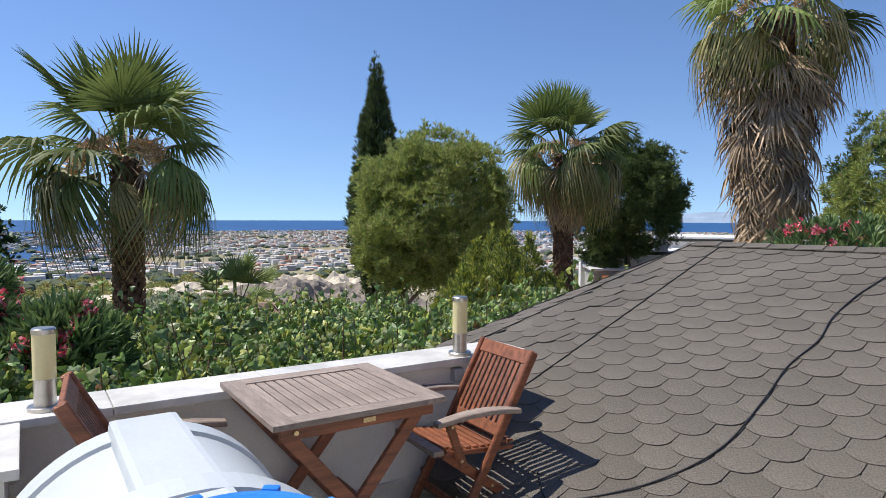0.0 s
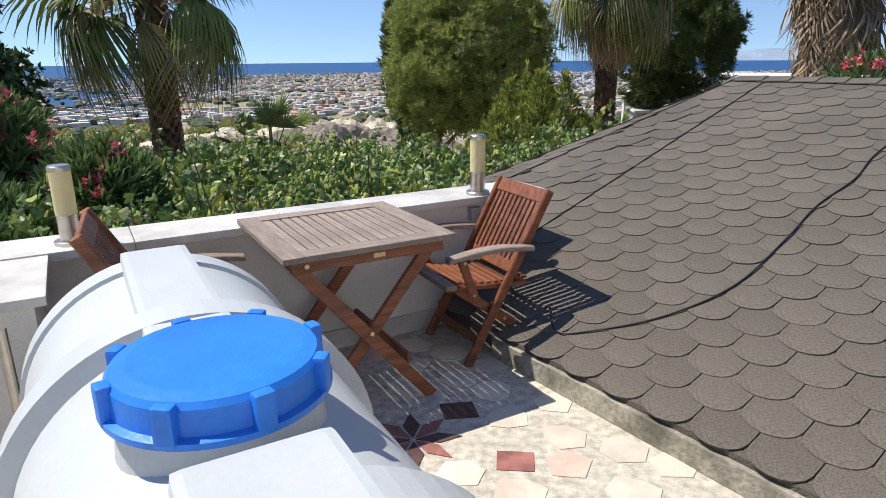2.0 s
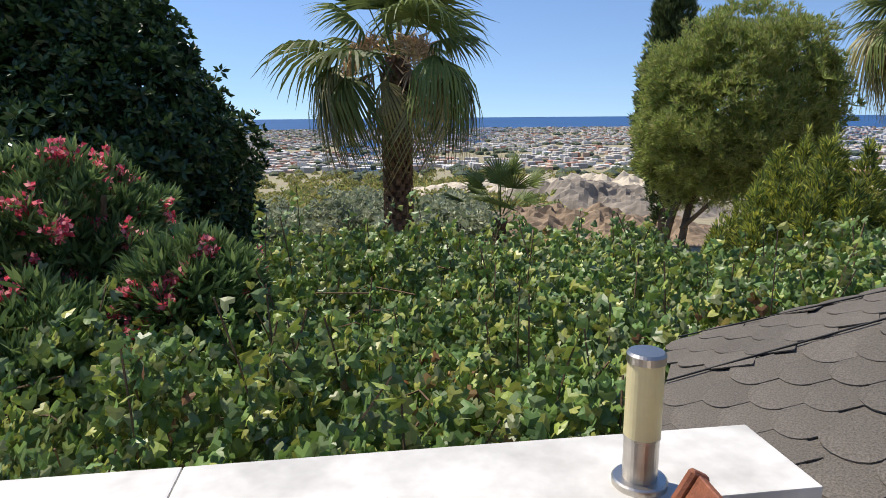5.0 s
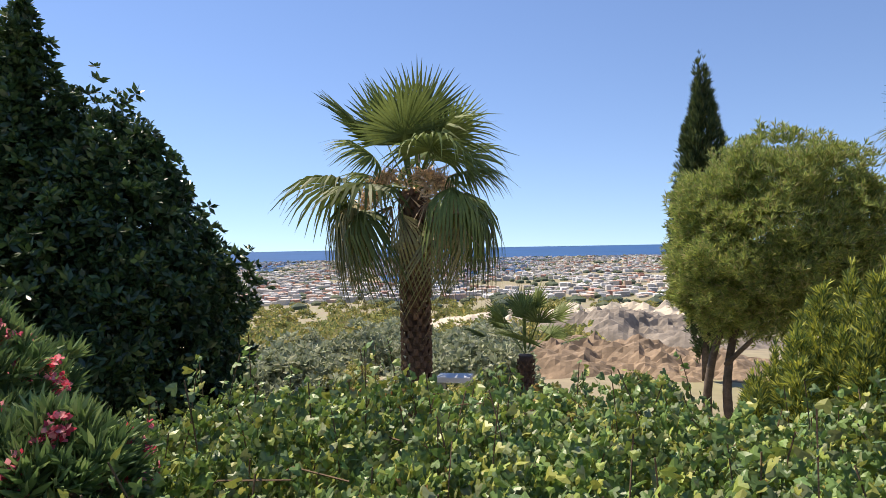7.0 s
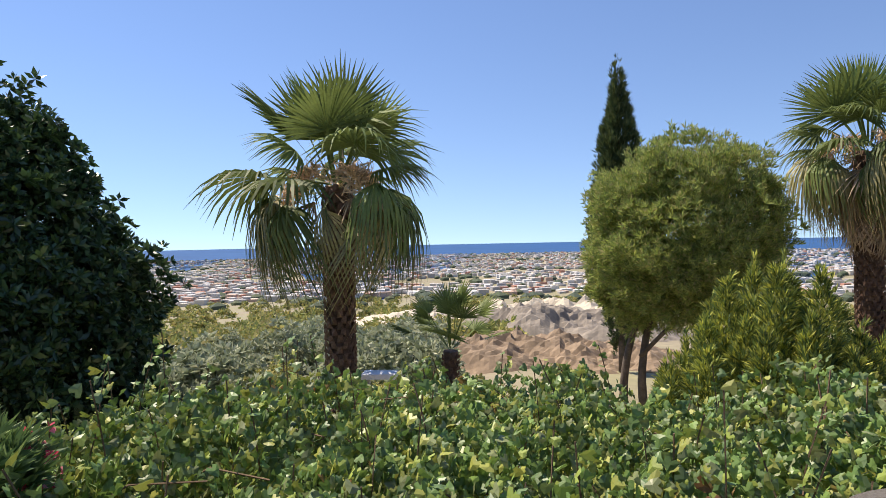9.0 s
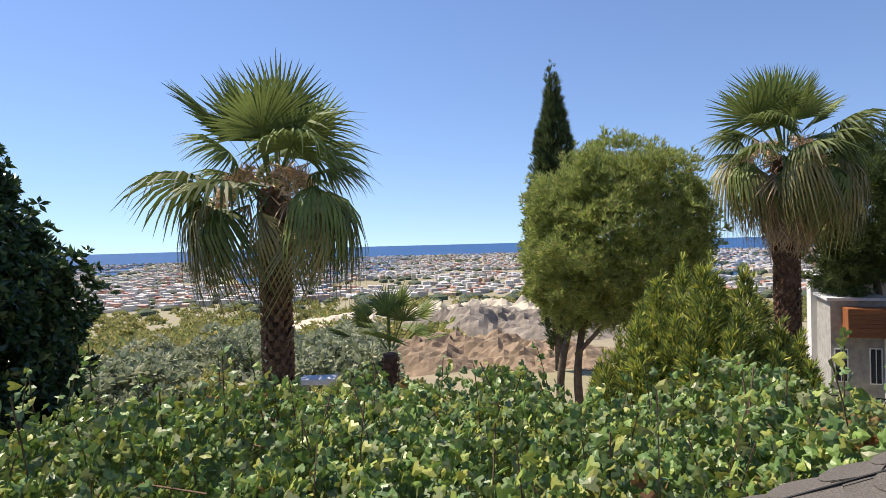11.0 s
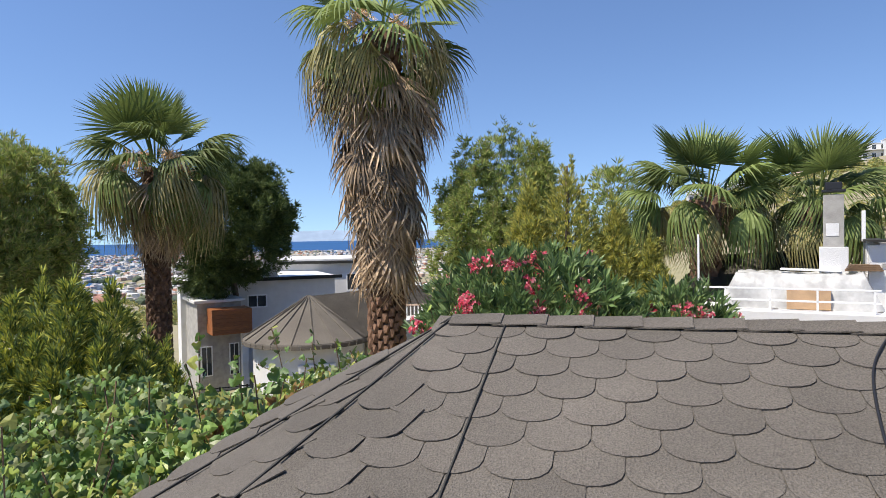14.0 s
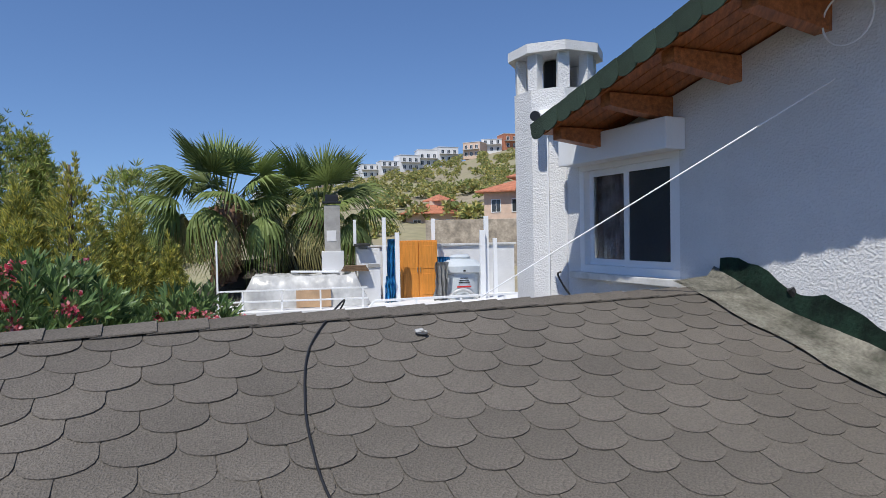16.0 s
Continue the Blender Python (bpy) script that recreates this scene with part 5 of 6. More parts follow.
is_dry = (dryness + G.normal(size=len(pos)) * 0.22) > 0.54
spin = math.pi + G.normal(size=len(pos)) * 0.8
fr = frames_of(pos, nrm, spin, size)
tagged(part("vine", scatter("vine", LOBE, LOBE_F, fr[~is_dry]), M["vine"]), "dense green grapevine covering the pergola beyond the parapet", "vine", kind="stuff")
tagged(part("vine_dry_leaves", scatter("vine_dry_leaves", LOBE, LOBE_F, fr[is_dry]), M["vine_dry"]), "yellow and brown withered vine leaves", "vine", kind="stuff")
bm = bmesh.new()
for k in range(120):
    x, y = G.uniform(-5, 5), G.uniform(2.5, 8.5)
    if not vine_ok(x, y):
        continue
    z = vine_height(x, y)
    a = G.uniform(0, 6.28)
    tube([(x, y, z - 0.15), (x + 0.3 * math.cos(a), y + 0.3 * math.sin(a), z + 0.02), (x + 0.7 * math.cos(a), y + 0.7 * math.sin(a), z - 0.02)], 0.006, 4, bm)
tagged(part("vine_stems", bm, M["stem"]), "thin brown vine stems among the leaves", "vine", kind="stuff")
spr_p, spr_n, spr_s = [], [], []
bm = bmesh.new()
for k in range(420):
    x, y = G.uniform(-5, 4), G.uniform(2.8, 8.9)
    if not vine_ok(x, y):
        continue
    z = vine_height(x, y)
    h = 0.12 + 0.5 * G.random() ** 1.6
    lx, ly = G.normal() * 0.1, G.normal() * 0.1
    tube([(x, y, z - 0.1), (x + lx * 0.5, y + ly * 0.5, z + h * 0.5), (x + lx, y + ly, z + h)], 0.005, 4, bm)
    for q in range(12):
        f = q / 11
        spr_p.append((x + lx * f + G.normal() * 0.04, y + ly * f + G.normal() * 0.04, z + h * f))
        spr_n.append((G.normal(), G.normal(), 0.6))
        spr_s.append(0.035 + 0.04 * G.random())
tagged(part("vine_shoot_stems", bm, M["stem"]), "upright young vine shoots", "vine", kind="stuff")
tagged(part("vine_shoots", scatter("vine_shoots", LOBE, LOBE_F, frames_of(np.array(spr_p), np.array(spr_n), G.random(len(spr_p)) * 6, np.array(spr_s))), M["vine"]), "young vine shoots standing above the leaves", "vine", kind="stuff")
# pergola posts and beams under the vine
for k, (u, v) in enumerate(((-2.0, 0.6), (-2.0, 3.6), (1.2, 3.6), (4.0, 5.4), (1.2, 6.2))):
    p = terrace(u, v)
    tagged(part("pergola_post", box(p.x, p.y, -2.0, 0.1, 0.1, 3.9, 0.008), M["stem"]), "brown timber post carrying the vine", "post", "pergola posts")

# shrubs on the slope
g = np.random.default_rng(91)


def bushes(name, count, az0, az1, r0, r1, smin, smax, material, label, leaf, sprays=190):
    """Rounded bushes scattered on the slope, each a dome of small sprays."""
    pos, nrm, size = [], [], []
    for k in range(count):
        az, r = g.uniform(az0, az1), r0 + (r1 - r0) * g.random() ** 1.2
        c = polar(r, az)
        if (c - Vector((-9.6, 17.6, c.z))).length < 0.8 or (c - Vector((-7.3, 19.9, c.z))).length < 1.6:
            continue
        s = g.uniform(smin, smax)
        for q in range(sprays):
            d = g.normal(size=3)
            d /= np.linalg.norm(d)
            d[2] = abs(d[2])
            lobe = 0.8 + 0.35 * noise.noise(Vector(d) * 2.4 + Vector((k * 3.7, 0, 0)))
            pos.append(np.array(c) + d * s * np.array((1.15, 1.15, 1.0)) * lobe * g.uniform(0.7, 1.05))
            nrm.append(d + np.array((0, 0, 0.5)) + g.normal(size=3) * 0.3)
            size.append(leaf * s * g.uniform(0.7, 1.3))
    return tagged(part(name, scatter(name, LEAF_T[0], LEAF_T[1], frames_of(np.array(pos), np.array(nrm), g.random(len(pos)) * 6, np.array(size))), material), label, "shrubs", kind="stuff")


bushes("olive_bushes", 24, 114, 142, 29, 48, 1.9, 2.9, M["shrub_grey"], "grey-green olive trees on the slope", 0.17, 330)
bushes("green_bushes", 36, 114, 142, 15, 24, 0.8, 1.6, M["shrub_green"], "fresh green garden bushes below the vine", 0.15, 320)
bushes("shrubs", 40, 100, 150, 17, 36, 0.7, 1.5, M["shrub"], "dry mixed shrubs on the slope", 0.16, 240)
bushes("far_shrubs", 190, 108, 150, 48, 110, 1.2, 2.4, M["shrub"], "dry bushes scattered down the hillside", 0.3, 60)
bushes("plain_shrubs", 620, 48, 150, 105, 400, 1.3, 2.8, M["shrub"], "dry bushes and hedges on the plain before the town", 0.5, 26)
pos, nrm, size = [], [], []
for k in range(900):
    az, r = g.uniform(-25, 52), 70 + 210 * g.random()
    c = polar(r, az)
    s = g.uniform(0.8, 2.2)
    for q in range(26):
        d = g.normal(size=3)
        d /= np.linalg.norm(d)
        d[2] = abs(d[2])
        pos.append(np.array(c) + d * s * g.uniform(0.6, 1.05))
        nrm.append(d + np.array((0, 0, 0.6)))
        size.append(s * 0.5)
tagged(part("hill_shrubs", scatter("hill_shrubs", LEAF_T[0], LEAF_T[1], frames_of(np.array(pos), np.array(nrm), g.random(len(pos)) * 6, np.array(size))), M["shrub"]), "scrub and small trees on the far hillside", "shrubs", kind="stuff")

# heaps of dug earth
def heap(az, r, w, dpt, h, material, label, seed):
    c = polar(r, az)
    bm = bmesh.new()
    bmesh.ops.create_grid(bm, x_segments=60, y_segments=40, size=1)
    for v in bm.verts:
        f = max(0, 1 - v.co.x ** 2) * max(0, 1 - v.co.y ** 2)
        q = Vector((v.co.x * w, v.co.y * dpt, seed))
        z = f ** 0.7 * h * (0.75 + 0.5 * noise.noise(q * 0.35)) + f * 0.8 * noise.noise(q * 1.1) + f * 0.3 * noise.noise(q * 3.1)
        v.co = Vector((v.co.x * w, v.co.y * dpt, z - 0.3 * (1 - f)))
    o = tagged(part("earth_mound", bm, material), label, "earth heap", "heaps of dug earth")
    o.matrix_world = Matrix.Translation(c) @ pose(0, 0, 0, 0, 0, az - 90)
    return o


M["gravel"] = mat("grey_gravel", (0.25, 0.215, 0.175), 0.95, 0.6, 0.25, 0.8, fine=3)
M["sand"] = mat("pale_sand", (0.56, 0.49, 0.38), 0.95, 0.15, 0.12, 0.4, fine=1.5)
heap(104.5, 40, 8.5, 5, 2.0, M["dirt"], "rough heap of brown dug earth", 1.0)
heap(103, 62, 12, 6, 3.4, M["gravel"], "long heap of grey gravel and rubble", 2.0)
heap(99, 44, 6, 4, 1.2, M["dirt"], "low heap of reddish earth", 3.0)
heap(111, 92, 20, 16, 2.6, M["sand"], "flat pale sandy building plot", 4.0)
heap(103, 112, 26, 12, 4.0, M["sand"], "pale sand bank beyond the heaps", 5.0)

# ---------------------------------------------------------------- neighbouring houses


def house_block(name, m, w, d, h, wall, label, windows=(), parapet=0.0, roof="flat", roof_mat=None, eave=0.5, category="house", group=""):
    """A storeyed block: x along its front, y inward. windows: (x, z, width, height)."""
    o = thing(name, m, label, category, group)
    part("wall", box(0, d / 2, h / 2, w, d, h, 0.01), wall, o)
    for x, z, ww, hh in windows:
        win = part("window", box(x, -0.012, z, ww, 0.03, hh, 0.004), M["glass"], o)
        fr = bmesh.new()
        t = min(0.07, ww * 0.1)
        for b in ((x, z + hh / 2, ww + t, t), (x, z - hh / 2, ww + t, t), (x - ww / 2, z, t, hh), (x + ww / 2, z, t, hh), (x, z, t * 0.7, hh)):
            box(b[0], -0.03, b[1], b[2], 0.05, b[3], 0, None, fr)
        part("frame", fr, M["pvc"], win)
    if roof == "flat":
        part("roof", box(0, d / 2, h + 0.06, w + 0.3, d + 0.3, 0.12, 0.01), M["stucco"], o)
    elif roof == "hip":
        bm = bmesh.new()
        hw, e = w / 2 + eave, eave
        base = [bm.verts.new(p) for p in ((-hw, -e, h), (hw, -e, h), (hw, d + e, h), (-hw, d + e, h))]
        low = [bm.verts.new((v.co.x, v.co.y, h - 0.12)) for v in base]
        rise = min(w, d) * 0.22
        r1, r2 = bm.verts.new((-max(0.01, w / 2 - d / 2), d / 2, h + rise)), bm.verts.new((max(0.01, w / 2 - d / 2), d / 2, h + rise))
        for f in ((base[0], base[1], r2, r1), (base[1], base[2], r2), (base[2], base[3], r1, r2), (base[3], base[0], r1)):
            bm.faces.new(f)
        bm.faces.new(low[::-1])
        for k in range(4):
            bm.faces.new((low[k], low[(k + 1) % 4], base[(k + 1) % 4], base[k]))
        bmesh.ops.recalc_face_normals(bm, faces=bm.faces)
        part("roof", bm, roof_mat or M["terracotta"], o)
    return o


def facing(x, y, z, toward=(0.5, 2.5), turn=0):
    """A block at x, y whose front looks at a place."""
    a = math.degrees(math.atan2(toward[1] - y, toward[0] - x))
    return Matrix.Translation((x, y, z)) @ pose(0, 0, 0, 0, 0, a + 90 + turn)


# turreted house below
turret = thing("turret_house", Matrix.Translation((9.0, 24.8, -5.0)) @ pose(0, 0, 0, 0, 0, 0), "white house with grey conical shingled turret roof", "house")
part("wall", lathe([(2.0, 0), (2.0, 3.0)], 40), M["stucco"], turret)
rf = part("roof", lathe([(2.36, 2.92), (2.32, 3.02), (0.02, 4.42)], 20), M["shingle_far"], turret, "grey shingled cone")
for k in range(20):
    a = 2 * math.pi * k / 20
    part("hip_strip", beam((2.33 * math.cos(a), 2.33 * math.sin(a), 3.03), (0.05 * math.cos(a), 0.05 * math.sin(a), 4.43), 0.05, 0.03, 0), M["shingle_far"], rf)
for k in range(44):
    a = 2 * math.pi * k / 44
    part("edge_shingle", box(2.35 * math.cos(a), 2.35 * math.sin(a), 2.92, 0.02, 0.3, 0.14, 0.006, pose(0, 0, 0, 0, 0, math.degrees(a))), M["shingle_far"], rf)
sh = part("shutter", box(-0.52, -1.95, 1.5, 1.25, 0.16, 1.6, 0.01, pose(0, 0, 0, 0, 0, -15)), M["pvc"], turret, "white closed roller shutter")
for k in range(12):
    part("slat", box(-0.54, -2.035, 0.78 + k * 0.125, 1.15, 0.03, 0.11, 0.006, pose(0, 0, 0, 0, 0, -15)), M["pvc"], sh)
bm = bmesh.new()
vs = [bm.verts.new(p) for p in ((0, 0, 4.42), (5.5, 1.5, 4.42), (5.9, -0.7, 3.35), (1.2, -2.0, 3.05), (5.0, 4.4, 3.05), (-0.6, 2.4, 3.05))]
for f in ((0, 1, 2, 3), (0, 5, 4, 1)):
    bm.faces.new([vs[i] for i in f])
bmesh.ops.solidify(bm, geom=bm.faces[:], thickness=0.1)
bmesh.ops.recalc_face_normals(bm, faces=bm.faces)
part("main_roof", bm, M["shingle_far"], turret)
part("main_wall", box(3.6, 1.2, 1.5, 4.6, 3.6, 3.0, 0.01, pose(0, 0, 0, 0, 0, 15)), M["stucco"], turret)
part("side_wall", box(3.0, -1.95, 1.75, 1.5, 0.8, 3.5, 0.02, pose(0, 0, 0, 0, 0, 14)), M["stucco"], turret)
part("side_coping", box(3.0, -1.95, 3.53, 1.6, 0.9, 0.06, 0.01, pose(0, 0, 0, 0, 0, 14)), M["marble"], turret)
part("red_edge", beam((1.9, -1.55, 3.22), (2.3, -1.75, 2.98), 0.08, 0.05), M["terracotta"], turret)
bl = part("lower_shutter", box(3.25, -2.42, 1.9, 0.95, 0.1, 1.5, 0.01, pose(0, 0, 0, 0, 0, 14)), M["pvc"], turret)
bm = tube([(2.2, -1.9, 3.1), (2.25, -2.05, 3.0), (2.3, -2.1, 2.7)], 0.03, 6)
part("drainpipe", bm, M["cable"], turret)
# railing beside the palm
rl = thing("balcony_railing", facing(12.9, 23.2, -2.0), "pale balcony railing beside the palm trunk", "railing")
part("rail", box(0, 0, 0.95, 3.2, 0.08, 0.06, 0.01), M["render_pink"], rl)
for k in range(22):
    part("baluster", box(-1.5 + k * 0.143, 0, 0.45, 0.05, 0.05, 0.94, 0.004), M["pvc"], rl)
part("base", box(0, 0, -1.2, 3.2, 0.2, 2.4, 0.01), M["concrete"], rl)

# flat-roofed white house behind it, with chimney
h = house_block("flat_roofed_house", facing(10.2, 34.5, -5.5, turn=8), 7.5, 6, 4.9, M["stucco"], "white flat-roofed house with dark roof edge and chimney", ((-2.2, 4.0, 0.8, 0.7), (-0.2, 3.9, 0.9, 0.6)))
part("chimney", box(0.55, 0.5, 5.6, 0.62, 0.62, 2.0, 0.02), M["stucco"], h)
part("chimney_cap", box(0.55, 0.5, 6.68, 0.45, 0.45, 0.14, 0.02), M["felt"], h)
part("roof_edge", box(0, -0.1, 4.98, 8.2, 0.25, 0.16, 0.01), M["felt"], h)
h = house_block("flat_roofed_house", facing(16.0, 38.5, -5.5, turn=-5), 9, 6, 5.6, M["stucco"], "long low white house with flat roof", ((-2.2, 4.3, 1.2, 1.0), (1.2, 4.3, 1.2, 1.0)))
part("roof_edge", box(0, -0.1, 5.5, 9.5, 0.25, 0.14, 0.01), M["felt"], h)
# concrete grey on the wall stands in for the shade under the box
h = house_block("modern_house", facing(7.6, 32.2, -5.3, turn=12), 1.9, 4, 4.0, M["concrete"], "modern house, wall greyed for shade, with brown timber-clad upper box", ((-0.6, 1.4, 0.45, 1.3), (0.6, 1.4, 0.4, 1.4)))
tb = part("timber_box", box(0.3, -0.5, 3.22, 1.7, 1.2, 1.1, 0.02), M["rafter"], h, "brown horizontal timber cladding")
for k in range(6):
    part("board", box(0.3, -1.11, 2.80 + k * 0.165, 1.7, 0.03, 0.15, 0.004), M["rafter"], tb)
part("pillar", box(0.9, -0.7, 1.33, 0.28, 0.28, 2.68, 0.02), M["stucco"], h)
fence = thing("garden_fence", facing(5.0, 28.0, -5.1), "low dark metal fence with posts", "fence")
for k in range(6):
    part("post", box(-2.5 + k, 0, 0.5, 0.06, 0.06, 1.0, 0.004), M["felt"], fence)
for z in (0.55, 0.95):
    part("rail", box(0, 0, z, 5.2, 0.04, 0.04, 0.004), M["felt"], fence)
fence2 = thing("wire_fence", facing(-8.3, 13.6, -4.1), "rusty wire fence panel in the garden", "fence")
for k in range(14):
    part("bar", box(-0.9 + k * 0.14, 0, 0.5, 0.02, 0.02, 1.0), M["stem"], fence2)
for z in (0.2, 0.6, 0.98):
    part("rail", box(0, 0, z, 1.9, 0.02, 0.025), M["stem"], fence2)
tagged(part("white_board", box(-6.73, 14.8, -1.40, 0.75, 0.5, 0.12, 0.02, pose(0, 0, 0, 0, 0, 20)), M["stucco"]), "white slab lying among the shrubs", "slab")
for p in ((-6.45, 14.85), (-7.0, 14.75)):
    tagged(part("slab_leg", box(p[0], p[1], -2.76, 0.08, 0.08, 2.6, 0.01), M["concrete"]), "concrete leg under the white slab", "post", "legs of the slab")

# ---------------------------------------------------------------- neighbouring roof terrace
NT = Matrix.Translation((13.0, 8.71, 0)) @ pose(0, 0, 0, 0, 0, -62.9)


def nthing(name, x, y, z, label, category, group=""):
    return thing(name, NT @ Matrix.Translation((x, y, z)), label, category, group)


o = tagged(part("terrace_slab", box(1.2, 1.6, -2.1, 7.2, 3.6, 4.2, 0.01), M["stucco"]), "white neighbouring terrace", "terrace", kind="structure")
o.matrix_world = NT
o = nthing("terrace_wall", 0, 0, 0, "white rendered terrace walls of the neighbour", "wall")
part("wall_long", box(2.8, 2.4, 0.62, 4.0, 0.2, 1.24, 0.01), M["stucco"], o)
part("wall_end", box(0.95, 1.0, 0.62, 0.5, 0.3, 1.24, 0.01), M["stucco"], o)
part("wall_return", box(0.78, 1.8, 0.65, 0.2, 1.5, 1.3, 0.01), M["stucco"], o)
part("coping", box(2.8, 2.4, 1.265, 4.1, 0.3, 0.05, 0.008), M["marble"], o)
part("coping", box(0.80, 1.6, 1.325, 0.34, 1.9, 0.05, 0.008), M["felt"], o)
part("vent", box(1.05, 0.84, 0.85, 0.26, 0.03, 0.08, 0.004), M["concrete"], o)
o = nthing("chimney_stack", 0.13, 1.2, -0.3, "grey concrete chimney stack with black metal cap", "chimney")
part("base", box(0, 0, 0.75, 0.5, 0.5, 1.5, 0.01), M["stucco"], o)
part("shaft", box(0, 0, 2.0, 0.36, 0.36, 1.1, 0.01), M["concrete"], o)
part("patch", box(-0.02, -0.185, 1.85, 0.22, 0.01, 0.25, 0.002), M["stucco"], o)
part("cap", box(0, 0, 2.62, 0.42, 0.42, 0.05, 0.01), M["black_plastic"], o)
part("collar", box(0, 0, 2.72, 0.30, 0.30, 0.16, 0.02), M["black_plastic"], o)
o = nthing("grey_roof", -1.6, 2.2, 0, "dark grey felt roof slope behind the terrace", "roof")
bm = bmesh.new()
for f in (((-1.9, -1.0, -0.2), (2.1, -1.0, 0.35), (2.0, 1.0, 1.12), (-0.9, 1.0, 0.95)),):
    bm.faces.new([bm.verts.new(p) for p in f])
bmesh.ops.solidify(bm, geom=bm.faces[:], thickness=0.12)
part("slope", bm, M["shingle_far"], o)
part("body", box(0.2, 0.4, -2.1, 3.6, 1.6, 4.0), M["stucco"], o)
cab = nthing("wooden_cabinet", 2.16, 1.4, 0.0, "orange pine double-door cabinet on the terrace", "cabinet")
part("body", box(0, 0.2, 0.70, 0.92, 0.4, 1.40, 0.01), M["orange"], cab)
for x in (-0.23, 0.23):
    dr = part("door", box(x, -0.012, 0.70, 0.44, 0.03, 1.34, 0.008), M["orange"], cab)
    part("panel", box(x, -0.03, 1.0, 0.30, 0.014, 0.55, 0.006), M["orange"], dr)
    part("panel", box(x, -0.03, 0.35, 0.30, 0.014, 0.50, 0.006), M["orange"], dr)
    part("handle", box(x * 0.15, -0.04, 0.70, 0.02, 0.03, 0.12, 0.004), M["brass"], dr)
for x, y, z0, z1, w in ((0.65, 1.4, 1.3, 1.92, 0.07), (1.30, 0.9, 0.0, 1.95, 0.09), (1.60, 0.9, 0.0, 1.6, 0.10), (2.60, 1.9, 0.0, 1.93, 0.09), (3.62, 0.9, 0.0, 1.62, 0.12), (3.74, 1.0, 0.0, 1.95, 0.10), (3.95, 1.0, 0.0, 1.42, 0.09)):
    o = nthing("white_post", x, y, z0, "white painted wooden post on the terrace", "post", "white posts")
    part("shaft", box(0, 0, (z1 - z0) / 2, w, w, z1 - z0, 0.008), M["pvc"], o)


def cloth(x0, x1, z0, z1, y, material, name, label, seed, waves=9):
    o = nthing(name, 0, 0, 0, label, "sheet")
    bm = bmesh.new()
    rows = []
    for j in range(9):
        f = j / 8
        row = []
        for k in range(25):
            g = k / 24
            q = Vector((g * 3, f * 2, seed))
            row.append(bm.verts.new((x0 + (x1 - x0) * g + 0.05 * noise.noise(q * 2) + (f - 0.5) * 0.04, y + 0.06 * math.sin(g * waves * 6.28 / 3 + f * 2 + seed) + 0.08 * noise.noise(q * 1.5), z0 + (z1 - z0) * f)))
        rows.append(row)
    for a, b in zip(rows, rows[1:]):
        for k in range(24):
            bm.faces.new((a[k], a[k + 1], b[k + 1], b[k]))
    bmesh.ops.solidify(bm, geom=bm.faces[:], thickness=0.006)
    part("sheet", bm, material, o, smooth=True)


cloth(1.36, 1.58, 0.0, 1.45, 1.0, M["tarp"], "blue_tarp", "crumpled blue plastic tarp hanging between posts", 1)
cloth(2.55, 2.85, 0.0, 1.0, 1.2, M["tarp"], "blue_tarp", "blue plastic tarp draped beside the tank", 2)
cloth(2.45, 2.75, 0.0, 0.9, 0.8, M["film"], "plastic_sheet", "clear plastic sheet hanging by the cabinet", 3)
cloth(1.3, 1.5, 0.0, 0.6, 0.8, M["tarp"], "blue_tarp", "end of a blue tarp on the floor", 4)
wt = nthing("white_water_tank", 3.15, 1.3, 0.0, "round white plastic water tank with red stripe label", "water tank")
part("body", lathe([(0.46, 0), (0.48, 0.05), (0.46, 0.10), (0.48, 0.5), (0.46, 0.60), (0.55, 0.64), (0.55, 0.78), (0.40, 0.90), (0.25, 0.94)], 40), M["tank"], wt)
part("lid", lathe([(0.24, 0.93), (0.25, 0.99), (0.18, 1.04)], 32), M["tank"], wt)
part("stripe", box(0.0, -0.475, 0.30, 0.34, 0.012, 0.035), mat("red_print", (0.6, 0.03, 0.03), 0.5, 5, 0.05, 0), wt, "red printed stripe")
for k in range(3):
    part("print_line", box(0.0, -0.475, 0.40 + 0.05 * k, 0.26 - 0.04 * k, 0.012, 0.02), M["felt"], wt, "unreadable dark print")
part("outlet", lathe([(0.03, 0.66), (0.03, 0.7)], 12, at=(0, -0.545, 0)), M["black_plastic"], wt)
o = nthing("ac_hose", 3.1, 0.75, 0.0, "curved pale pipe lying by the tank", "pipe")
part("hose", tube(smooth_line([(-0.35, 0, 0.03), (-0.15, 0, 0.2), (0.1, 0, 0.22), (0.35, 0, 0.03)], 6), 0.04, 8), M["film"], o)
rail = nthing("terrace_railing", 0, 0, 0, "thin white metal railing round the neighbouring terrace", "railing")
for z in (0.43, 0.20, -0.03):
    part("rail", beam((-2.25, 0, z), (0.85, 0, z), 0.035, 0.035), M["pvc"], rail)
for x in (-1.75, -0.95, -0.15, 0.75):
    part("post", box(x, 0, 0.2, 0.035, 0.035, 0.46), M["pvc"], rail)
part("tall_post", box(-2.25, 0, 0.55, 0.035, 0.035, 1.9), M["pvc"], rail)
part("rail", beam((1.0, 0, 0.13), (4.4, 0, 0.19), 0.05, 0.05), M["pvc"], rail)
part("rail", beam((0.75, 0, -0.12), (1.0, 0, 0.13), 0.04, 0.04), M["pvc"], rail)
for x in (1.9, 2.9, 3.9):
    part("post", box(x, 0, 0.0, 0.04, 0.04, 0.3), M["pvc"], rail)
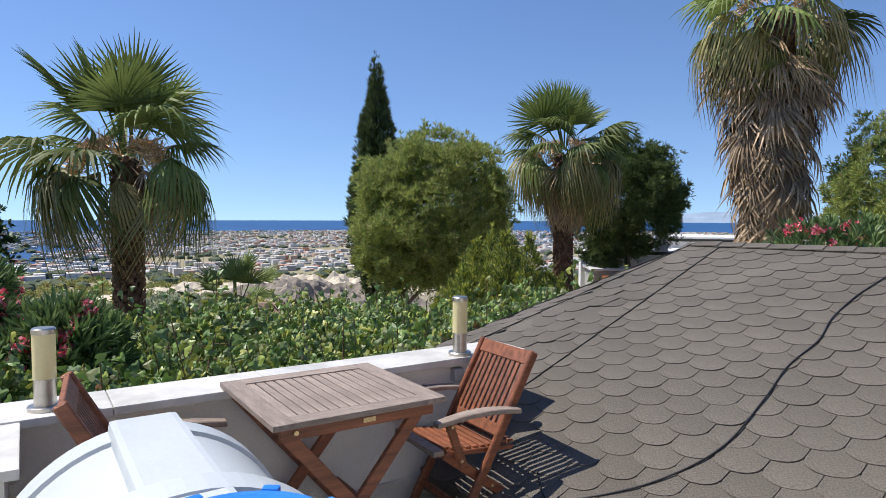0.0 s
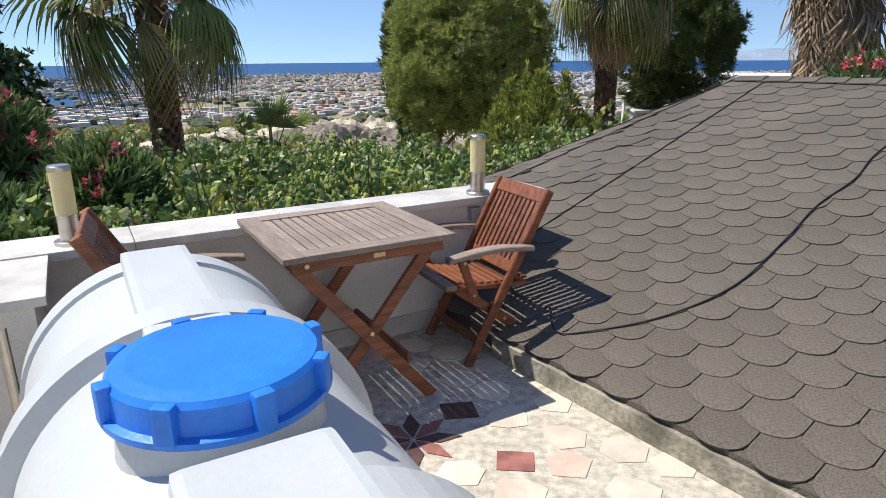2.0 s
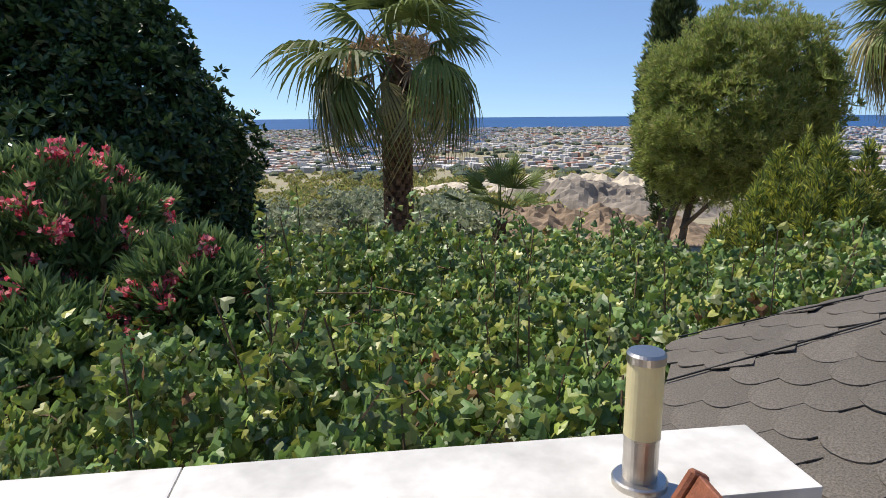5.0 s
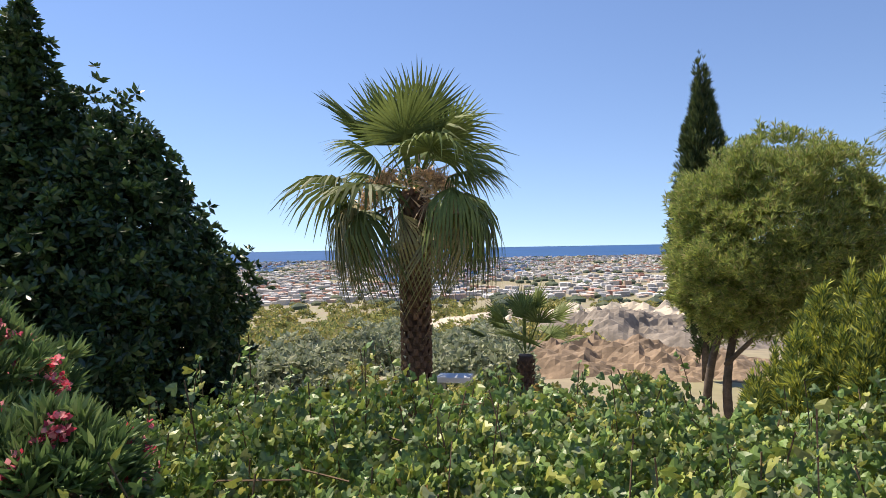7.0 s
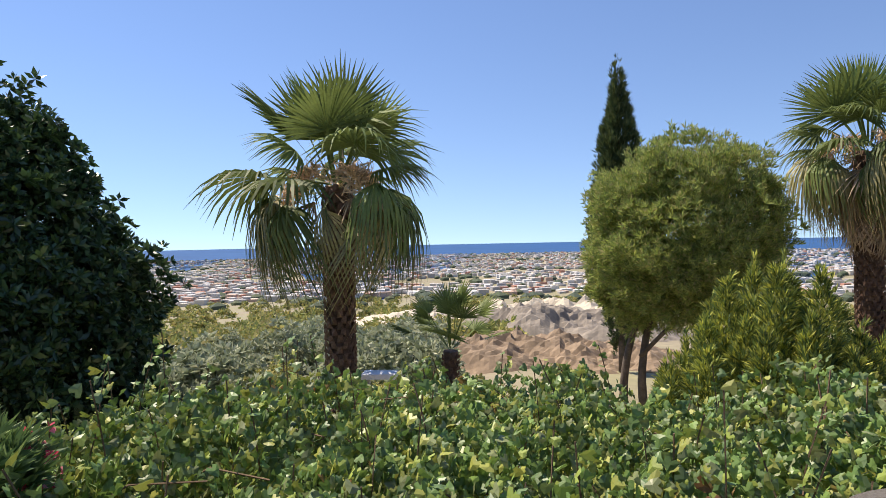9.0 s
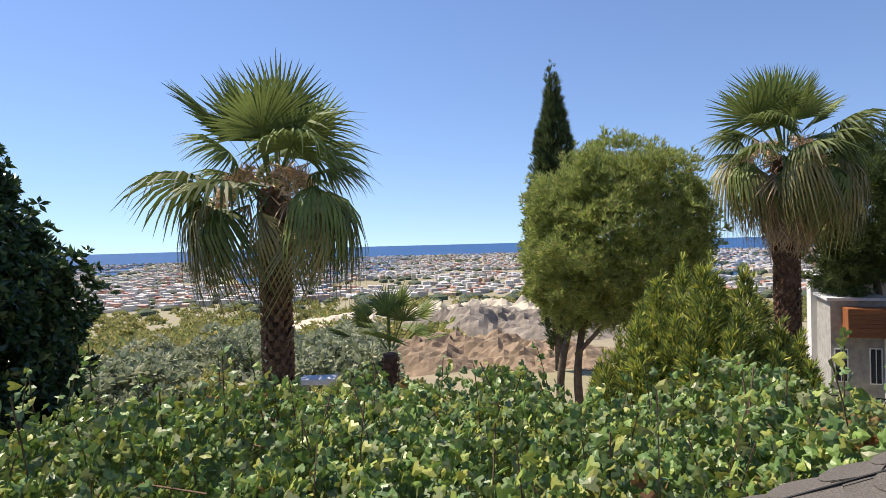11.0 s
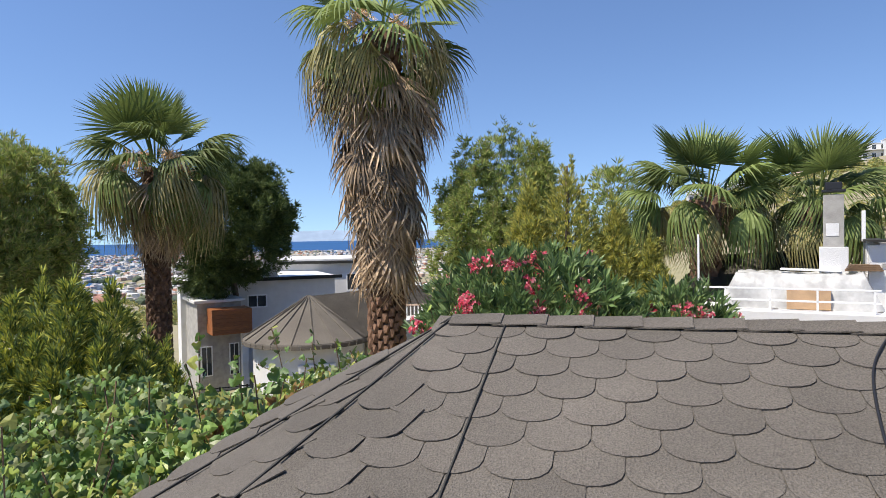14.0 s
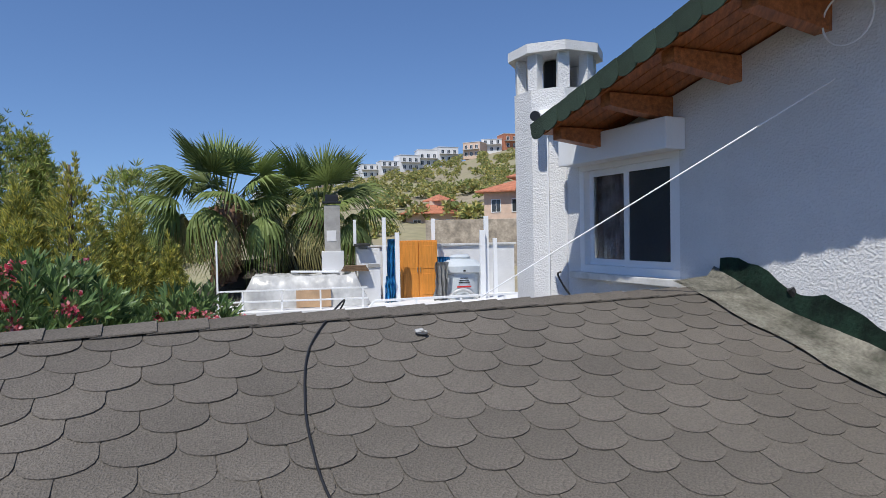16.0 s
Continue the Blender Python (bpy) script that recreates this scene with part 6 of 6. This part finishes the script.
# covered pile
pile = nthing("covered_pile", -0.5, 0.9, 0.0, "stored goods under milky plastic film", "pile")
bm = bmesh.new()
bmesh.ops.create_grid(bm, x_segments=40, y_segments=20, size=1)
for v in bm.verts:
    e = max(abs(v.co.x), abs(v.co.y))
    top = 0.68 + 0.08 * noise.noise(Vector((v.co.x * 3, v.co.y * 2, 1)))
    z = top if e < 0.8 else top * max(0, (1 - e) / 0.2)
    v.co = Vector((v.co.x * (1.35 + 0.1 * (1 - z)), v.co.y * 0.55, z + 0.04 * noise.noise(Vector((v.co.x * 9, v.co.y * 7, 3)))))
part("film", bm, M["film"], pile, "crumpled milky plastic film", smooth=True)
part("box", box(0.2, -0.45, 0.2, 0.75, 0.3, 0.38, 0.01), M["card"], pile, "brown cardboard box")
lad = nthing("folded_ladder", -0.25, 0.8, 0.74, "white folded ladder lying on the pile", "ladder")
for y in (-0.1, 0.1):
    part("rail", beam((-0.55, y, 0.03), (0.5, y, 0.0), 0.03, 0.09), M["pvc"], lad)
for k in range(5):
    part("rung", beam((-0.4 + k * 0.2, -0.1, 0.02), (-0.4 + k * 0.2, 0.1, 0.02), 0.03, 0.03), M["pvc"], lad)
for k in range(4):
    o = nthing("timber_board", 0.62, 0.75 + 0.02 * k, 0.76 + 0.032 * k, "rough brown board stacked on the pile", "board", "stacked boards")
    part("plank", box(0, 0, 0, 0.62 - 0.05 * k, 0.22, 0.028, 0.003, pose(0, 0, 0, 0, 0, 4 * k)), M["stem"], o)

# ---------------------------------------------------------------- houses on the hillside
rnd = random.Random(5)
for k, (az, rad, w, hh, col, kind) in enumerate((
        (26.0, 240, 9, 7, "stucco", "flat"), (24.0, 238, 9, 8, "stucco", "flat"), (22.4, 235, 8, 8, "stucco", "flat"), (20.6, 236, 9, 9, "stucco", "flat"), (19.0, 240, 9, 10, "stucco", "flat"), (17.2, 240, 9, 9, "stucco", "flat"),
        (15.2, 240, 8, 9, "render_pink", "flat"), (13.4, 245, 9, 8, "stucco", "flat"), (11.4, 245, 10, 9, "terracotta", "flat"), (9.3, 245, 10, 9, "stucco", "flat"), (28.0, 245, 8, 6, "render_pink", "flat"), (33.0, 250, 12, 7, "stucco", "flat"), (36.0, 255, 10, 6, "stucco", "flat"),
        (45.0, 180, 9, 5, "render_pink", "flat"), (47.2, 185, 7, 4, "stucco", "flat"))):
    c = polar(rad, az)
    wins = [(x, z, 1.1, 1.4) for z in ((1.8,) if hh < 7 else (1.8, 4.4)) for x in (-w * 0.26, 0, w * 0.26)]
    hb = house_block("hillside_house", facing(c.x, c.y, c.z - 0.5, turn=rnd.uniform(-25, 25)), w * 0.85, 7, hh * 0.62 + 0.5, M[col], "modern flat-roofed house on the ridge of the hill", wins, group="houses on the hill")
    part("balcony", box(0, -0.6, 3.4, w * 0.8, 1.2, 0.2, 0.02), M["concrete"], hb)
for az, rad, w, hh, z in ((19.6, 78, 6.5, 3.0, 1.7), (12.9, 62, 6.0, 3.6, 2.6), (10.0, 58, 6.0, 4.6, 2.6)):
    c = polar(rad, az)
    hb = house_block("villa", facing(c.x, c.y, z - 4, turn=rnd.uniform(-15, 15)), w, 6, hh + 3.2, M["render_pink"], "peach villa with terracotta hipped roof on the slope", [(x, hh + 1.8, 0.9, 1.2) for x in (-w * 0.3, 0.2, w * 0.3)], roof="hip", eave=0.7, group="villas on the slope")
    part("upper_wall", box(0.8, 3.4, hh + 4.1, 2.4, 2.4, 1.3, 0.01), M["render_pink"], hb)
    up = lathe([(2.1, hh + 4.7), (2.05, hh + 4.8), (0.05, hh + 5.6)], 4, at=(0.8, 3.4, 0))
    part("upper_roof", up, M["terracotta"], hb)
o = tagged(part("retaining_wall", box(0, 0, 0, 16, 0.5, 4.0, 0.05), mat("rough_stone_wall", (0.34, 0.29, 0.23), 0.95, 1.5, 0.3, 0.9, fine=6)), "rough stone retaining wall on the slope", "wall")
c = polar(54, 12.5)
o.matrix_world = facing(c.x, c.y, 0.6)
# far hills across the bay; the blue of the haze is painted on them
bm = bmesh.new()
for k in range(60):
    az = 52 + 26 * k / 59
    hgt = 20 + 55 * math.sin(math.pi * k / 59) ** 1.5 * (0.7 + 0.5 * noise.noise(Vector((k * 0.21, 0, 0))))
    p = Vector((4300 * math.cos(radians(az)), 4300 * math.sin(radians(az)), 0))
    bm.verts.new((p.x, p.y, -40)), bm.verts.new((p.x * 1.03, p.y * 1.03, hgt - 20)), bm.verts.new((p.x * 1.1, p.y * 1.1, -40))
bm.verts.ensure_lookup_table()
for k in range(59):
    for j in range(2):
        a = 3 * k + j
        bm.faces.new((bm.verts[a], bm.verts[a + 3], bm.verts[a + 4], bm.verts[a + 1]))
tagged(part("backdrop", bm, mat("haze_tinted_hills", (0.26, 0.34, 0.44), 1.0, 0.004, 0.12, 0, fine=0.02)), "hills far across the plain, blue haze put into their colour", "hills", kind="structure")

# ---------------------------------------------------------------- small things
g = random.Random(17)
# star of red marble; every other petal has shade in its colour
for a in range(8):
    b = radians(45 * a + 12)
    tip = (math.cos(b) * 0.19, math.sin(b) * 0.19)
    l, r = (math.cos(b + 0.33) * 0.105, math.sin(b + 0.33) * 0.105), (math.cos(b - 0.33) * 0.105, math.sin(b - 0.33) * 0.105)
    q = [(math.cos(b) * 0.012, math.sin(b) * 0.012), r, tip, l]
    bm = prism([(-0.06 + x, 1.505 + y) for x, y in q], -0.004, 0.004)
    part("paving_stone", bm, M["stone_red"] if a % 2 else M["stone_red_shaded"], floor)
# red squares, one of them in the shade-darkened red
for x, y, s, rot, key in ((0.327, 1.40, 0.095, 45, "stone_red"), (-0.41, 1.84, 0.10, 20, "stone_red"), (0.10, 1.73, 0.10, 60, "stone_red_shaded"), (0.55, 0.9, 0.09, 30, "stone_red"), (-0.25, 1.28, 0.08, 10, "stone_red")):
    bm = prism([(x + s * math.cos(radians(rot + 90 * k)), y + s * 0.85 * math.sin(radians(rot + 90 * k))) for k in range(4)], -0.004, 0.004)
    part("paving_stone", bm, M[key], floor)
for i in range(-6, 11):
    for j in range(-14, 2):
        u, v = i * 0.235 + 0.3 + (0.11 if j % 2 else 0), j * 0.20 + 0.02
        p = terrace(u + g.uniform(-.03, .03), v + g.uniform(-.03, .03) - 0.16)
        nn = 0.755 * p.x + 0.656 * p.y
        if nn > 1.60 or (p - Vector((-0.06, 1.505, 0))).length < 0.27 or (p - Vector((0.327, 1.40, 0))).length < 0.17 or (p - Vector((-0.41, 1.84, 0))).length < 0.16 or (p - Vector((0.10, 1.73, 0))).length < 0.15:
            continue
        k = g.randint(5, 7)
        out = [(p.x + g.uniform(0.075, 0.112) * math.cos(2 * math.pi * s / k + 0.3), p.y + g.uniform(0.07, 0.105) * math.sin(2 * math.pi * s / k + 0.3)) for s in range(k)]
        part("paving_stone", prism(out, -0.004, 0.0035), M["stone_pink"] if g.random() < 0.22 else M["stone_cream"], floor)
# crumpled scrap on the shingles
bm = bmesh.new()
bmesh.ops.create_icosphere(bm, subdivisions=2, radius=0.028)
for v in bm.verts:
    v.co *= 1 + 0.7 * noise.noise(v.co * 40)
    v.co.z *= 0.5
o = tagged(part("paper_scrap", bm, M["film"]), "small crumpled pale scrap on the roof", "scrap")
o.matrix_world = Matrix.Translation((3.317, 3.18, roof_z(3.317, 3.18) + 0.03))
# small grey box and its cable under the window
o = thing("cable_box", Matrix.Translation(nd(5.95, 1.72, 1.02)) @ RN, "small pale cable box on the far roof slope", "box")
part("body", box(0, 0, 0.0, 0.3, 0.12, 0.09, 0.01), M["film"], o)
part("lead", tube(smooth_line([(0.15, 0, 0), (0.28, 0.02, 0.05), (0.32, 0.1, 0.2), (0.2, 0.16, 0.24)], 6), 0.008, 6), M["cable"], o)
# patch of bitumen paint on the wall above the flashing
bm = bmesh.new()
top, low = [], []
for k in range(30):
    n = 2.9 + k * (4.9 - 2.9) / 29
    z = 0.135 + (n - 1.66) * SLOPE
    top.append(bm.verts.new(nd(n, D_END - 0.004, z + 0.19 + 0.03 * math.sin(k * 0.8) + 0.04 * noise.noise(Vector((k * 0.6, 0, 0))))))
    low.append(bm.verts.new(nd(n, D_END - 0.016, z + 0.04)))
for k in range(29):
    bm.faces.new((low[k], low[k + 1], top[k + 1], top[k]))
bmesh.ops.solidify(bm, geom=bm.faces[:], thickness=0.004)
tagged(part("trim_bitumen", bm, M["moss_dark"]), "dark green bitumen paint along the wall foot", "paint", kind="structure")
o = thing("wall_hook", Matrix.Translation(nd(4.25, D_END - 0.03, 1.12)) @ RN, "bent black rubber strap lying on the flashing", "strap")
part("strap", tube(smooth_line([(0.16, -0.02, 0.12), (0.1, -0.1, -0.02), (-0.02, -0.12, -0.05), (-0.12, -0.1, 0.02), (-0.16, -0.06, 0.12)], 6), 0.022, 8), M["cable"], o)
o = thing("wall_ring", Matrix.Translation(nd(4.05, D_END - 0.06, 2.60)) @ RN, "thin white hoop hanging from the wall", "hoop")
part("hoop", tube([(0.13 * math.cos(2 * math.pi * k / 24), 0, 0.13 * math.sin(2 * math.pi * k / 24)) for k in range(25)], 0.005, 6), M["pvc"], o)
part("peg", box(0, 0.03, 0.13, 0.02, 0.07, 0.02), M["pvc"], o)
bm = tube([nd(6.63, 1.772, 2.4), nd(6.63, 1.772, 1.3), nd(6.63, 1.772, -0.2)], 0.008, 6)
tagged(part("chimney_cable", bm, M["pvc"]), "white cable running down the chimney", "cable")
o = thing("socket_box", Matrix.Translation(terrace(1.93, 0.015, 0.60)) @ pose(0, 0, 0, 0, 0, 35.1), "small grey socket box under the coping", "socket")
part("body", box(0, -0.01, 0, 0.06, 0.045, 0.07, 0.006), M["concrete"], o)
